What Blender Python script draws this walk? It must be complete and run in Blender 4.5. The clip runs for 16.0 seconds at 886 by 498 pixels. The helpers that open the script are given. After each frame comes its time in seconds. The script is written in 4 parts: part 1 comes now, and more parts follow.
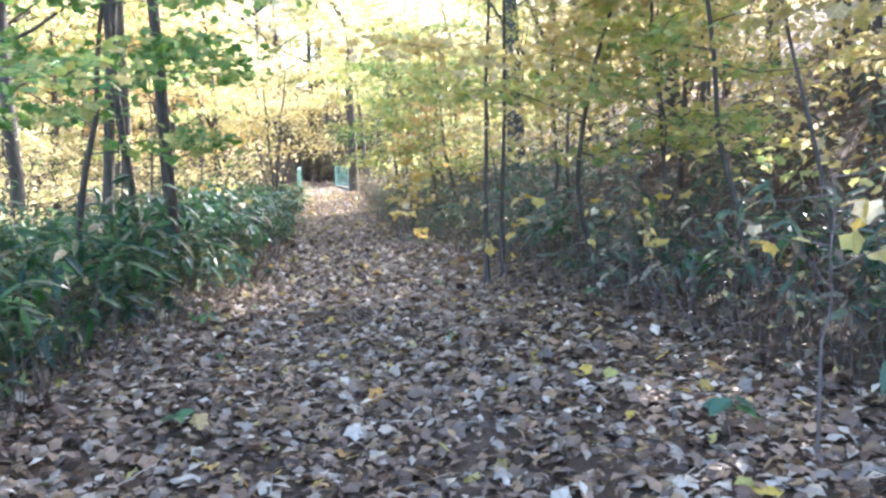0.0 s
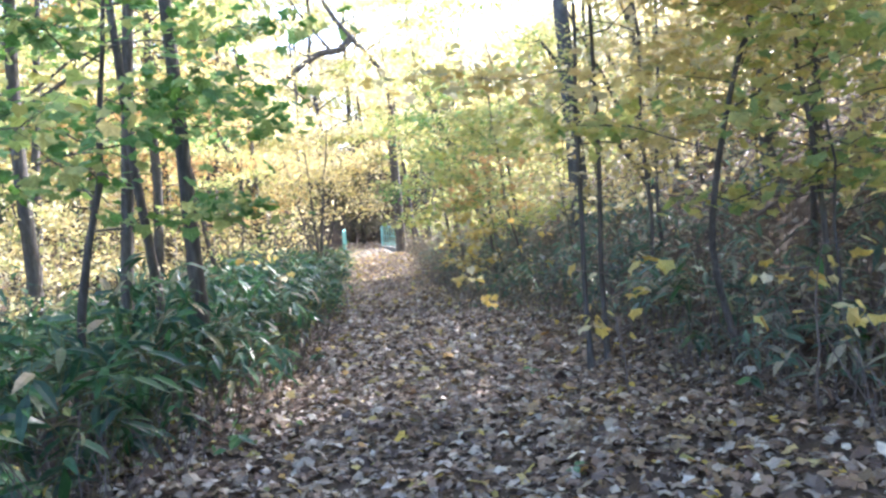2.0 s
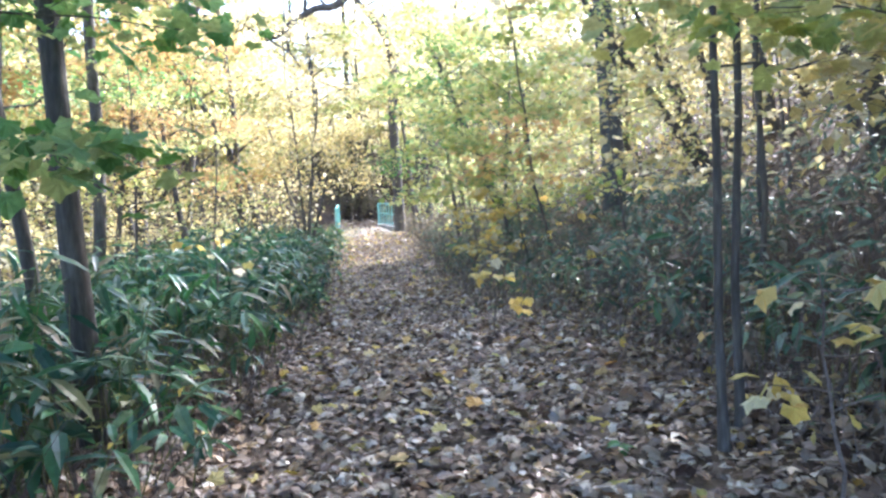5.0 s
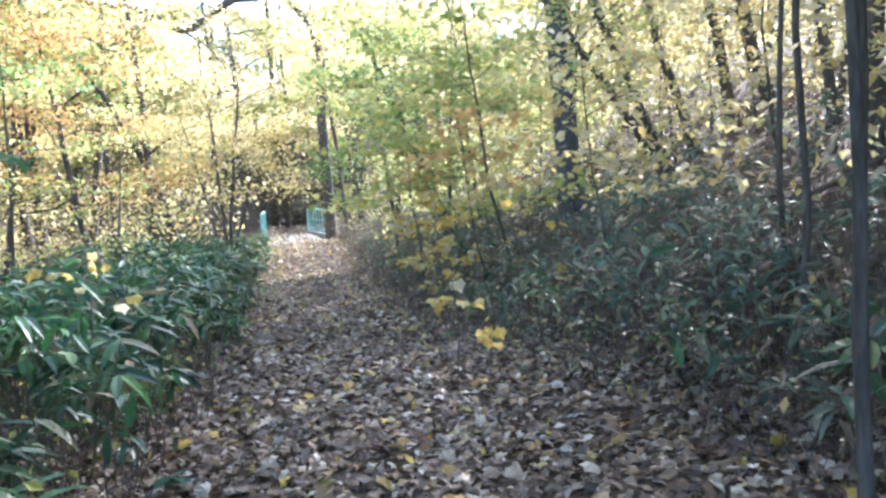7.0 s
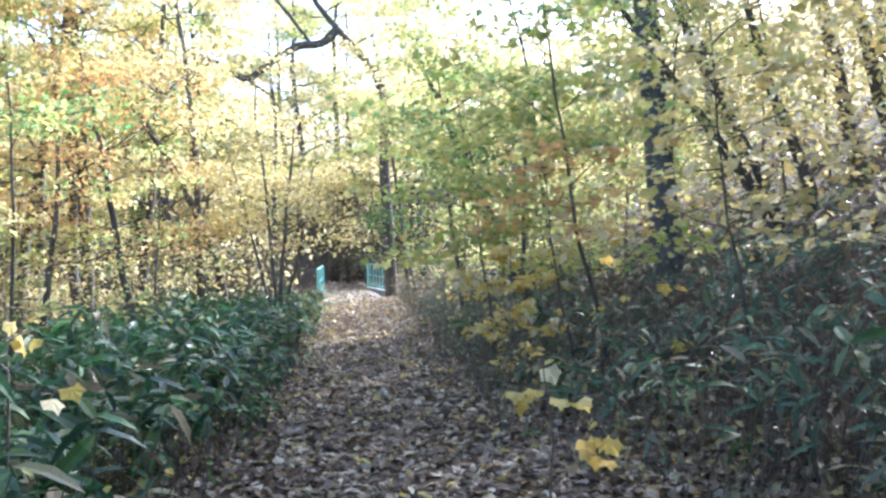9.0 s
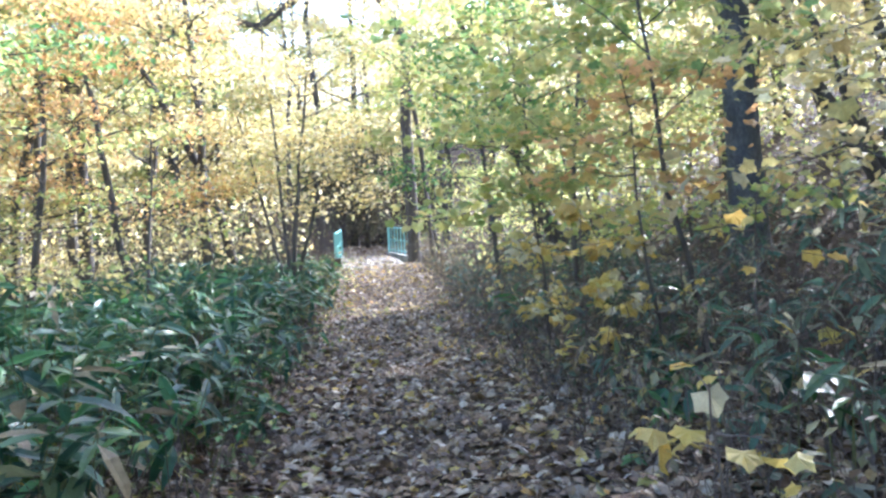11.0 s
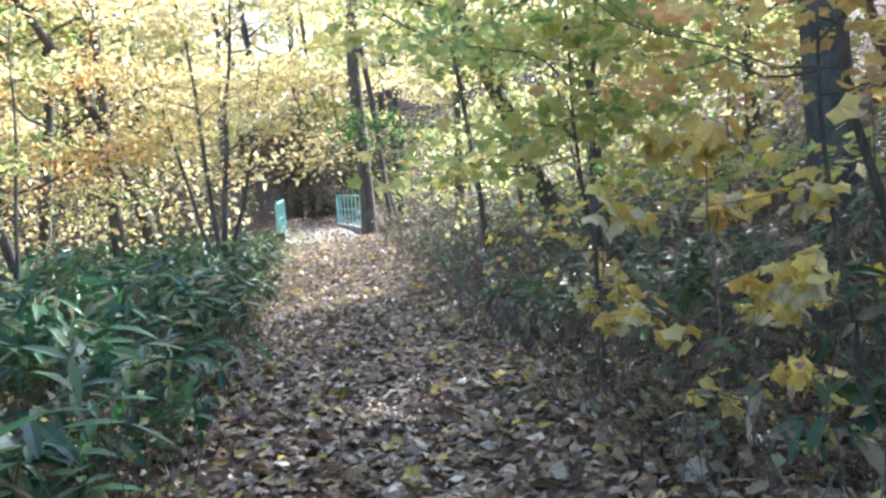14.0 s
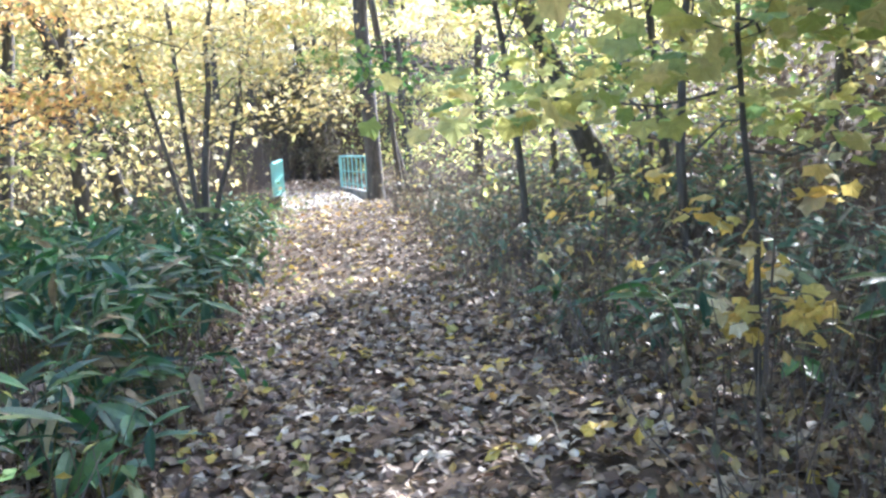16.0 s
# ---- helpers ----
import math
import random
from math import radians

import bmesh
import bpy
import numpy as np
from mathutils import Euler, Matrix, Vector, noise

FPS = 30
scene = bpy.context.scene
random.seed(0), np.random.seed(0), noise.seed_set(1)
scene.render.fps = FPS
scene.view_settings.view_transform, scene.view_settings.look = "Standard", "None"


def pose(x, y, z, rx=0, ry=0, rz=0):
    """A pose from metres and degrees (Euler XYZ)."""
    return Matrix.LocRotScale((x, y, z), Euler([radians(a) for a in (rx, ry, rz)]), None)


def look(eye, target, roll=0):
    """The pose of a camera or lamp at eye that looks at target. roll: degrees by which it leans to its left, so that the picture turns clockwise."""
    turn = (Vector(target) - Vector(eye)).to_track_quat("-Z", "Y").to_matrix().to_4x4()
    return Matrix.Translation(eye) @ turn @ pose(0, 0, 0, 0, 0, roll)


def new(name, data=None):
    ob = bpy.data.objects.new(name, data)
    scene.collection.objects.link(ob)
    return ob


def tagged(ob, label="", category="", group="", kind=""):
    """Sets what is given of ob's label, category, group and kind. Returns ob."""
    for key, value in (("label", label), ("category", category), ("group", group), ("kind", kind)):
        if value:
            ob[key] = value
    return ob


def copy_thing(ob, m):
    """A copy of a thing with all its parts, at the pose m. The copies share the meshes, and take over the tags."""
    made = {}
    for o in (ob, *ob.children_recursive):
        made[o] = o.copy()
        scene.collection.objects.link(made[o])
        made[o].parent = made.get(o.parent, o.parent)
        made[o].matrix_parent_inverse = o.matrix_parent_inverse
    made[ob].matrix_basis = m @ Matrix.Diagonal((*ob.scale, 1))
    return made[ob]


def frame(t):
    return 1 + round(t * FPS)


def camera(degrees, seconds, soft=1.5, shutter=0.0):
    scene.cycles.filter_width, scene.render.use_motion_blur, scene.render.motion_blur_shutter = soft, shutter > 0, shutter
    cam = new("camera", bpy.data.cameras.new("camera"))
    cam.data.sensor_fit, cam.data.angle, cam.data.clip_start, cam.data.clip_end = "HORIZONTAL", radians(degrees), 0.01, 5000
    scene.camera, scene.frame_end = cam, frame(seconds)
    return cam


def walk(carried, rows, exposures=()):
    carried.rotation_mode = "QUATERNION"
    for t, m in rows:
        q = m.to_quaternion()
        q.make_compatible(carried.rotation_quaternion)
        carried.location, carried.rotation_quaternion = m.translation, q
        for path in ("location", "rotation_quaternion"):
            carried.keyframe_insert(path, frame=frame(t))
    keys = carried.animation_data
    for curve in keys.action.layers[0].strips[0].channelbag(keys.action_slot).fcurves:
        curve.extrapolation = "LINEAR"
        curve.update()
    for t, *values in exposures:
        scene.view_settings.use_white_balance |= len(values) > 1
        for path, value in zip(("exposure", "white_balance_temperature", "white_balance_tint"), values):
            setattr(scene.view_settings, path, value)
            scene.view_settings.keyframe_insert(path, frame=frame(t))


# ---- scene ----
cam = camera(59.5, 16.0, soft=2.6)
METRES, EYE, TILT, LEAN, TURN = 16.0, 1.5, 0.0, -2.5, -8.0
ROWS = [
    (0.0, 0.0, 0.0, 0.0, -0.38, -6.0, 3.66),
    (0.5, -0.0073, 0.0301, 0.0025, 0.77, -4.39, 2.98),
    (1.0, -0.0142, 0.0576, 0.0033, -0.63, -3.48, 4.22),
    (1.5, -0.0178, 0.0902, 0.0043, 3.42, -1.97, 2.72),
    (2.0, -0.0246, 0.1149, 0.0056, 2.68, -1.71, 6.57),
    (2.5, -0.0233, 0.1464, 0.004, 1.88, -1.68, 4.65),
    (3.0, -0.0249, 0.1768, 0.0031, 1.33, -2.7, 3.95),
    (3.5, -0.0244, 0.2095, 0.0031, -0.03, -3.0, 6.74),
    (4.0, -0.0319, 0.2427, 0.0035, 3.2, -2.74, 5.71),
    (6.5, -0.0627, 0.3864, 0.0096, -0.87, -4.12, 4.69),
    (7.0, -0.0619, 0.4134, 0.0098, -2.69, -3.57, 5.79),
    (7.5, -0.0608, 0.4433, 0.0094, 0.21, -1.64, 5.31),
    (8.0, -0.0625, 0.4741, 0.0113, 0.23, -1.7, 7.78),
    (8.5, -0.0613, 0.5067, 0.0097, 1.56, 1.07, 5.3),
    (11.0, -0.088, 0.6603, 0.0086, 3.37, -1.43, 5.13),
    (11.5, -0.0971, 0.6884, 0.0094, 1.11, -3.27, 8.69),
    (12.0, -0.0999, 0.7199, 0.0088, 1.2, -1.12, 4.76),
    (12.5, -0.1058, 0.7535, 0.0071, 0.66, -1.72, 4.15),
    (13.0, -0.1104, 0.7867, 0.0075, -0.65, -2.42, 3.86),
    (13.5, -0.1173, 0.8176, 0.0071, 2.4, -2.17, 3.94),
    (14.0, -0.1233, 0.8483, 0.0071, -0.75, -4.25, 6.88),
    (14.5, -0.1264, 0.8825, 0.0077, 1.96, -2.92, 3.89),
    (15.0, -0.1324, 0.9143, 0.0068, 0.16, -5.18, 5.33),
    (15.5, -0.1339, 0.9497, 0.0047, 0.16, -6.55, 2.93),
    (16.0, -0.1412, 0.9844, 0.0055, -0.51, -6.87, 5.94),
]
walk(cam, [(t, pose(0, 0, EYE, TILT, LEAN, TURN) @ pose(METRES * x, METRES * y, METRES * z, 90 + pitch, roll, yaw)) for t, x, y, z, yaw, pitch, roll in ROWS],
     exposures=[(0.0, 3.12, 5800, 19.0), (2.5, 2.82, 5700, 18.0), (4.0, 2.85, 5500, 17.0), (7.0, 2.7, 5400, 15.0), (8.5, 2.4, 5400, 14.0), (11.0, 2.6, 5250, 15.0), (14.0, 2.52, 5500, 14.0), (16.0, 2.8, 5450, 14.0)])

# ---- world and sun ----
SUN_AZ, SUN_EL = radians(48), radians(36)      # azimuth from +y towards +x
world = bpy.data.worlds.new("sky")
scene.world = world
world.use_nodes = True
wn = world.node_tree.nodes
sky = wn.new("ShaderNodeTexSky")
sky.sky_type, sky.sun_disc = "NISHITA", False
sky.sun_elevation, sky.sun_rotation = SUN_EL, SUN_AZ
sky.air_density, sky.dust_density = 1.0, 2.5
wn["Background"].inputs["Strength"].default_value = 0.15
world.node_tree.links.new(sky.outputs["Color"], wn["Background"].inputs["Color"])
sun = new("sun", bpy.data.lights.new("sun", "SUN"))
sun.data.energy, sun.data.angle, sun.data.color = 3.6, radians(0.6), (1.0, 0.93, 0.82)
sun.matrix_world = look((60 * math.sin(SUN_AZ) * math.cos(SUN_EL), 60 * math.cos(SUN_AZ) * math.cos(SUN_EL), 60 * math.sin(SUN_EL)), (0, 0, 0))

rng = np.random.default_rng(7)


# ---- materials ----
def node_mat(name):
    m = bpy.data.materials.new(name)
    m.use_nodes = True
    m.node_tree.nodes.clear()
    n, l = m.node_tree.nodes, m.node_tree.links
    out = n.new("ShaderNodeOutputMaterial")
    return m, n, l, out


def ramp_node(n, stops):
    r = n.new("ShaderNodeValToRGB")
    e = r.color_ramp.elements
    while len(e) > 1:
        e.remove(e[-1])
    e[0].position, e[0].color = stops[0][0], (*stops[0][1], 1)
    for p, c in stops[1:]:
        k = e.new(p)
        k.color = (*c, 1)
    return r


def noise_node(n, l, scale, detail=4.0, rough=0.6, coord=None):
    t = n.new("ShaderNodeTexNoise")
    t.inputs["Scale"].default_value, t.inputs["Detail"].default_value, t.inputs["Roughness"].default_value = scale, detail, rough
    if coord is not None:
        l.new(coord, t.inputs["Vector"])
    return t


def leaf_mat(name, colours, through_light=0.4, rough=0.5, gloss=0.3):
    """Thin leaf: each leaf takes its own colour; blotches and veins vary it; light passes through."""
    m, n, l, out = node_mat(name)
    geo, info, tc = n.new("ShaderNodeNewGeometry"), n.new("ShaderNodeObjectInfo"), n.new("ShaderNodeTexCoord")
    add = n.new("ShaderNodeMath")
    add.operation = "ADD"
    l.new(geo.outputs["Random Per Island"], add.inputs[0])
    l.new(info.outputs["Random"], add.inputs[1])
    fr = n.new("ShaderNodeMath")
    fr.operation = "FRACT"
    l.new(add.outputs[0], fr.inputs[0])
    k = len(colours)
    ramp = ramp_node(n, [((i + 0.5) / k, c) for i, c in enumerate(colours)])
    l.new(fr.outputs[0], ramp.inputs[0])
    blot = noise_node(n, l, 28.0, 3.0, 0.6, tc.outputs["Object"])
    big = noise_node(n, l, 0.7, 2.0, 0.5, tc.outputs["Object"])
    s = n.new("ShaderNodeMath")
    s.operation = "MULTIPLY"
    l.new(blot.outputs["Fac"], s.inputs[0])
    l.new(big.outputs["Fac"], s.inputs[1])
    vr = n.new("ShaderNodeMapRange")
    vr.inputs["From Min"].default_value, vr.inputs["From Max"].default_value = 0.12, 0.4
    vr.inputs["To Min"].default_value, vr.inputs["To Max"].default_value = 0.7, 1.2
    l.new(s.outputs[0], vr.inputs["Value"])
    hsv = n.new("ShaderNodeHueSaturation")
    l.new(ramp.outputs["Color"], hsv.inputs["Color"])
    l.new(vr.outputs["Result"], hsv.inputs["Value"])
    p = n.new("ShaderNodeBsdfPrincipled")
    p.inputs["Roughness"].default_value, p.inputs["Specular IOR Level"].default_value = rough, gloss
    l.new(hsv.outputs["Color"], p.inputs["Base Color"])
    tr = n.new("ShaderNodeBsdfTranslucent")
    l.new(hsv.outputs["Color"], tr.inputs["Color"])
    mix = n.new("ShaderNodeMixShader")
    mix.inputs[0].default_value = through_light
    l.new(p.outputs[0], mix.inputs[1])
    l.new(tr.outputs[0], mix.inputs[2])
    l.new(mix.outputs[0], out.inputs["Surface"])
    return m


def solid_mat(name, stops, scale, bump=0.3, rough=0.85, stretch=(1, 1, 1), fine=60.0, metal=0.0, dist=0.02):
    """Colour from noise at two scales with relief from both."""
    m, n, l, out = node_mat(name)
    tc = n.new("ShaderNodeTexCoord")
    mp = n.new("ShaderNodeMapping")
    mp.inputs["Scale"].default_value = stretch
    l.new(tc.outputs["Object"], mp.inputs["Vector"])
    a = noise_node(n, l, scale, 6.0, 0.65, mp.outputs["Vector"])
    b = noise_node(n, l, fine, 4.0, 0.6, mp.outputs["Vector"])
    mixv = n.new("ShaderNodeMath")
    mixv.operation = "MULTIPLY_ADD"
    mixv.inputs[1].default_value = 0.45
    l.new(b.outputs["Fac"], mixv.inputs[0])
    sc = n.new("ShaderNodeMath")
    sc.operation = "MULTIPLY"
    sc.inputs[1].default_value = 0.6
    l.new(a.outputs["Fac"], sc.inputs[0])
    l.new(sc.outputs[0], mixv.inputs[2])
    ramp = ramp_node(n, stops)
    l.new(mixv.outputs[0], ramp.inputs[0])
    p = n.new("ShaderNodeBsdfPrincipled")
    p.inputs["Roughness"].default_value, p.inputs["Metallic"].default_value = rough, metal
    p.inputs["Specular IOR Level"].default_value = 0.25
    l.new(ramp.outputs["Color"], p.inputs["Base Color"])
    bp = n.new("ShaderNodeBump")
    bp.inputs["Strength"].default_value, bp.inputs["Distance"].default_value = bump, dist
    l.new(mixv.outputs[0], bp.inputs["Height"])
    l.new(bp.outputs[0], p.inputs["Normal"])
    l.new(p.outputs[0], out.inputs["Surface"])
    return m


# Soil kept extra dark to paint the shadow gaps between leaves.
M_SOIL = solid_mat("forest_soil", [(0.3, (0.025, 0.018, 0.014)), (0.5, (0.065, 0.047, 0.036)), (0.66, (0.12, 0.09, 0.068)), (0.8, (0.19, 0.15, 0.115))], 6.0, 0.8, 0.95, fine=45.0)
M_BARK = solid_mat("grey_bark", [(0.3, (0.035, 0.032, 0.032)), (0.5, (0.085, 0.078, 0.075)), (0.7, (0.17, 0.16, 0.15))], 9.0, 0.7, 0.9, (1, 1, 0.18), 40.0)
M_BARK_BIG = solid_mat("smooth_blue_grey_bark", [(0.3, (0.05, 0.052, 0.058)), (0.52, (0.10, 0.105, 0.115)), (0.72, (0.2, 0.2, 0.205))], 5.0, 0.5, 0.85, (1, 1, 0.5), 30.0)
M_BARK_BROWN = solid_mat("brown_bark", [(0.3, (0.045, 0.037, 0.033)), (0.5, (0.11, 0.092, 0.082)), (0.72, (0.22, 0.19, 0.17))], 9.0, 0.7, 0.9, (1, 1, 0.18), 40.0)
# Greyed towards blue: the cool cast of shade is in the colour.
M_TWIG = solid_mat("dead_stem", [(0.3, (0.06, 0.049, 0.045)), (0.55, (0.16, 0.132, 0.122)), (0.75, (0.32, 0.275, 0.25))], 8.0, 0.3, 0.9)
M_STRAW = solid_mat("pale_dry_twig", [(0.3, (0.20, 0.16, 0.12)), (0.55, (0.42, 0.36, 0.29)), (0.75, (0.6, 0.54, 0.46))], 8.0, 0.3, 0.8)
M_CONCRETE = solid_mat("weathered_concrete", [(0.3, (0.10, 0.10, 0.09)), (0.5, (0.24, 0.235, 0.22)), (0.72, (0.4, 0.39, 0.37))], 3.0, 0.4, 0.9)
M_CONCRETE_DARK = solid_mat("dark_concrete", [(0.3, (0.025, 0.025, 0.024)), (0.5, (0.06, 0.058, 0.055)), (0.72, (0.13, 0.125, 0.118))], 4.0, 0.5, 0.9)
M_PAINT = solid_mat("turquoise_paint", [(0.28, (0.22, 0.16, 0.11)), (0.34, (0.22, 0.52, 0.50)), (0.55, (0.32, 0.64, 0.62)), (0.75, (0.48, 0.74, 0.72))], 7.0, 0.15, 0.45)
M_CULM = solid_mat("bamboo_culm", [(0.3, (0.07, 0.09, 0.035)), (0.55, (0.16, 0.17, 0.07)), (0.75, (0.30, 0.25, 0.14))], 12.0, 0.1, 0.6)

YEL, YELG, GRN, ORG = (0.74, 0.63, 0.28), (0.55, 0.57, 0.24), (0.25, 0.41, 0.17), (0.77, 0.48, 0.24)
PALE = (0.78, 0.73, 0.54)
M_YELLOW = leaf_mat("yellow_leaf", [YEL, YELG, PALE, YEL, (0.56, 0.49, 0.22), (0.72, 0.56, 0.21), PALE, (0.66, 0.52, 0.25)], 0.58)
M_YELLOWGREEN = leaf_mat("yellow_green_leaf", [YELG, (0.46, 0.52, 0.14), GRN, YELG, YEL, (0.54, 0.52, 0.16)], 0.58)
M_GREEN = leaf_mat("green_leaf", [GRN, (0.10, 0.24, 0.07), (0.16, 0.32, 0.10), YELG, (0.14, 0.28, 0.06)], 0.45)
M_ORANGE = leaf_mat("orange_leaf", [ORG, YEL, (0.74, 0.56, 0.19), ORG, (0.66, 0.40, 0.17)], 0.58)
M_MAPLE = leaf_mat("golden_maple_leaf", [(0.72, 0.57, 0.17), (0.74, 0.60, 0.18), (0.70, 0.48, 0.14), YEL, (0.64, 0.58, 0.19), PALE], 0.45)
# Blue in the dark greens stands in for reflected sky.
M_SASA = leaf_mat("bamboo_grass_leaf", [(0.022, 0.07, 0.048), (0.05, 0.16, 0.05), (0.028, 0.085, 0.064), (0.085, 0.23, 0.06), (0.022, 0.06, 0.045), (0.05, 0.125, 0.09), (0.13, 0.20, 0.09), (0.035, 0.09, 0.07), (0.06, 0.18, 0.05), (0.30, 0.25, 0.17)], 0.32, 0.42, 0.5)
# Shaded copy of the bamboo leaf, with bluish shade put into its colours.
M_SASA_DULL = leaf_mat("shaded_bamboo_leaf", [(0.10, 0.185, 0.14), (0.14, 0.24, 0.18), (0.09, 0.155, 0.125), (0.20, 0.27, 0.18), (0.42, 0.36, 0.28), (0.13, 0.22, 0.19), (0.28, 0.22, 0.18)], 0.4, 0.55, 0.28)
# Shade of the gap past the bridge, put into leaf colour.
M_DARK = leaf_mat("shade_gap_leaf", [(0.14, 0.15, 0.10), (0.18, 0.17, 0.12), (0.18, 0.15, 0.12), (0.24, 0.22, 0.15)], 0.2)
# Undergrowth tones also carry the bluish cast of shade.
M_DULL = leaf_mat("dull_undergrowth_leaf", [(0.17, 0.17, 0.12), (0.12, 0.16, 0.11), (0.29, 0.23, 0.17), (0.14, 0.115, 0.095), (0.38, 0.34, 0.20), (0.11, 0.17, 0.13), (0.22, 0.165, 0.13), (0.46, 0.38, 0.16)], 0.32)
M_HERB_MIX = leaf_mat("trail_edge_herb_leaf", [(0.09, 0.20, 0.08), (0.16, 0.27, 0.09), (0.44, 0.42, 0.13), (0.11, 0.18, 0.11), (0.60, 0.48, 0.13), (0.22, 0.24, 0.10)], 0.32)
M_HERB = leaf_mat("blue_green_herb_leaf", [(0.06, 0.16, 0.10), (0.09, 0.22, 0.10), (0.12, 0.26, 0.09)], 0.3, 0.4, 0.5)
# The many dark tones imitate shadowed gaps in the flat litter.
M_LITTER = leaf_mat("fallen_leaf", [(0.062, 0.04, 0.033), (0.21, 0.13, 0.086), (0.35, 0.245, 0.17), (0.08, 0.052, 0.046), (0.52, 0.44, 0.35), (0.16, 0.10, 0.075), (0.08, 0.052, 0.044), (0.66, 0.60, 0.52), (0.065, 0.045, 0.038), (0.36, 0.25, 0.14), (0.12, 0.08, 0.062), (0.27, 0.20, 0.155)], 0.12, 0.5, 0.5)
M_LITTER_YEL = leaf_mat("fresh_fallen_leaf", [(0.62, 0.46, 0.10), (0.5, 0.42, 0.13), (0.66, 0.54, 0.28), (0.5, 0.28, 0.08), (0.40, 0.38, 0.13)], 0.2, 0.55, 0.35)


# ---- mesh helpers ----
def mesh_np(name, V, F, mat, smooth=False):
    V, F = np.asarray(V, dtype=np.float32), np.asarray(F, dtype=np.int32)
    me = bpy.data.meshes.new(name)
    me.vertices.add(len(V))
    me.vertices.foreach_set("co", V.ravel())
    k = F.shape[1]
    me.loops.add(F.size)
    me.loops.foreach_set("vertex_index", F.ravel())
    me.polygons.add(len(F))
    me.polygons.foreach_set("loop_start", np.arange(0, F.size, k, dtype=np.int32))
    me.polygons.foreach_set("loop_total", np.full(len(F), k, dtype=np.int32))
    me.polygons.foreach_set("use_smooth", np.full(len(F), smooth))
    me.materials.append(mat)
    me.update(calc_edges=True)
    return me


def part_np(name, V, F, mat, parent=None, label="", smooth=False):
    ob = new(name, mesh_np(name, V, F, mat, smooth))
    if parent is not None:
        ob.parent = parent
    return tagged(ob, label)


def join(pieces):
    Vs, Fs, o = [], [], 0
    for V, F in pieces:
        Vs.append(V)
        Fs.append(np.asarray(F) + o)
        o += len(V)
    return np.vstack(Vs), np.vstack(Fs)


def tube(pts, radii, sides=7, wobble=0.0):
    """Tapered tube of quads along pts."""
    P, r = np.asarray(pts, float), np.asarray(radii, float)
    T = np.gradient(P, axis=0)
    T /= np.linalg.norm(T, axis=1)[:, None] + 1e-9
    ref = np.array([1.0, 0.0, 0.0]) if abs(T[0, 0]) < 0.8 else np.array([0.0, 1.0, 0.0])
    A = np.cross(T, ref)
    A /= np.linalg.norm(A, axis=1)[:, None] + 1e-9
    B = np.cross(T, A)
    a = np.linspace(0, 2 * np.pi, sides, endpoint=False)
    rr = r[:, None] * (1 + wobble * rng.standard_normal((len(P), sides)))
    V = P[:, None] + rr[..., None] * (np.cos(a)[None, :, None] * A[:, None] + np.sin(a)[None, :, None] * B[:, None])
    n = len(P)
    i, j = np.meshgrid(np.arange(n - 1), np.arange(sides), indexing="ij")
    j2 = (j + 1) % sides
    F = np.stack([i * sides + j, i * sides + j2, (i + 1) * sides + j2, (i + 1) * sides + j], -1).reshape(-1, 4)
    return V.reshape(-1, 3), F


def curve_pts(p0, p1, n, wob=0.0, sag=0.0):
    t = np.linspace(0, 1, n)[:, None]
    P = np.asarray(p0, float) * (1 - t) + np.asarray(p1, float) * t
    w = rng.standard_normal((n, 3)) * wob
    w[0] = 0
    P = P + np.cumsum(w, 0) * 0.6
    P[:, 2] += sag * 4 * (t * (1 - t))[:, 0]
    return P


def smooth_path(ctrl, n):
    """Catmull-Rom through the control points."""
    C = np.asarray(ctrl, float)
    C = np.vstack([2 * C[0] - C[1], C, 2 * C[-1] - C[-2]])
    out = []
    m = len(C) - 3
    for u in np.linspace(0, m - 1e-6, n):
        i, t = int(u), u - int(u)
        a, b, c, d = C[i:i + 4]
        out.append(0.5 * (2 * b + (c - a) * t + (2 * a - 5 * b + 4 * c - d) * t * t + (3 * b - a - 3 * c + d) * t ** 3))
    return np.array(out)


def rotations(yaw, tilt, roll):
    cy, sy, ct, st, cr, sr = np.cos(yaw), np.sin(yaw), np.cos(tilt), np.sin(tilt), np.cos(roll), np.sin(roll)
    z, o = np.zeros_like(yaw), np.ones_like(yaw)
    Z = np.stack([cy, -sy, z, sy, cy, z, z, z, o], -1).reshape(-1, 3, 3)
    Y = np.stack([ct, z, st, z, o, z, -st, z, ct], -1).reshape(-1, 3, 3)
    X = np.stack([o, z, z, z, cr, -sr, z, sr, cr], -1).reshape(-1, 3, 3)
    return Z @ Y @ X


def scatter(template, P, yaw, tilt, roll, size):
    V0, F0 = template
    R = rotations(yaw, tilt, roll) * np.asarray(size).reshape(-1, 1, 1)
    V = np.einsum("nij,kj->nki", R, V0) + P[:, None]
    F = F0[None] + (np.arange(len(P)) * len(V0))[:, None, None]
    return V.reshape(-1, 3), F.reshape(-1, F0.shape[1])


# leaf outlines, 1 long along x, lying flat, slightly folded
DIAMOND = (np.array([[0, 0, 0], [0.45, 0.30, 0.07], [1, 0, -0.08], [0.5, -0.30, 0.07]]), np.array([[0, 3, 2, 1]]))


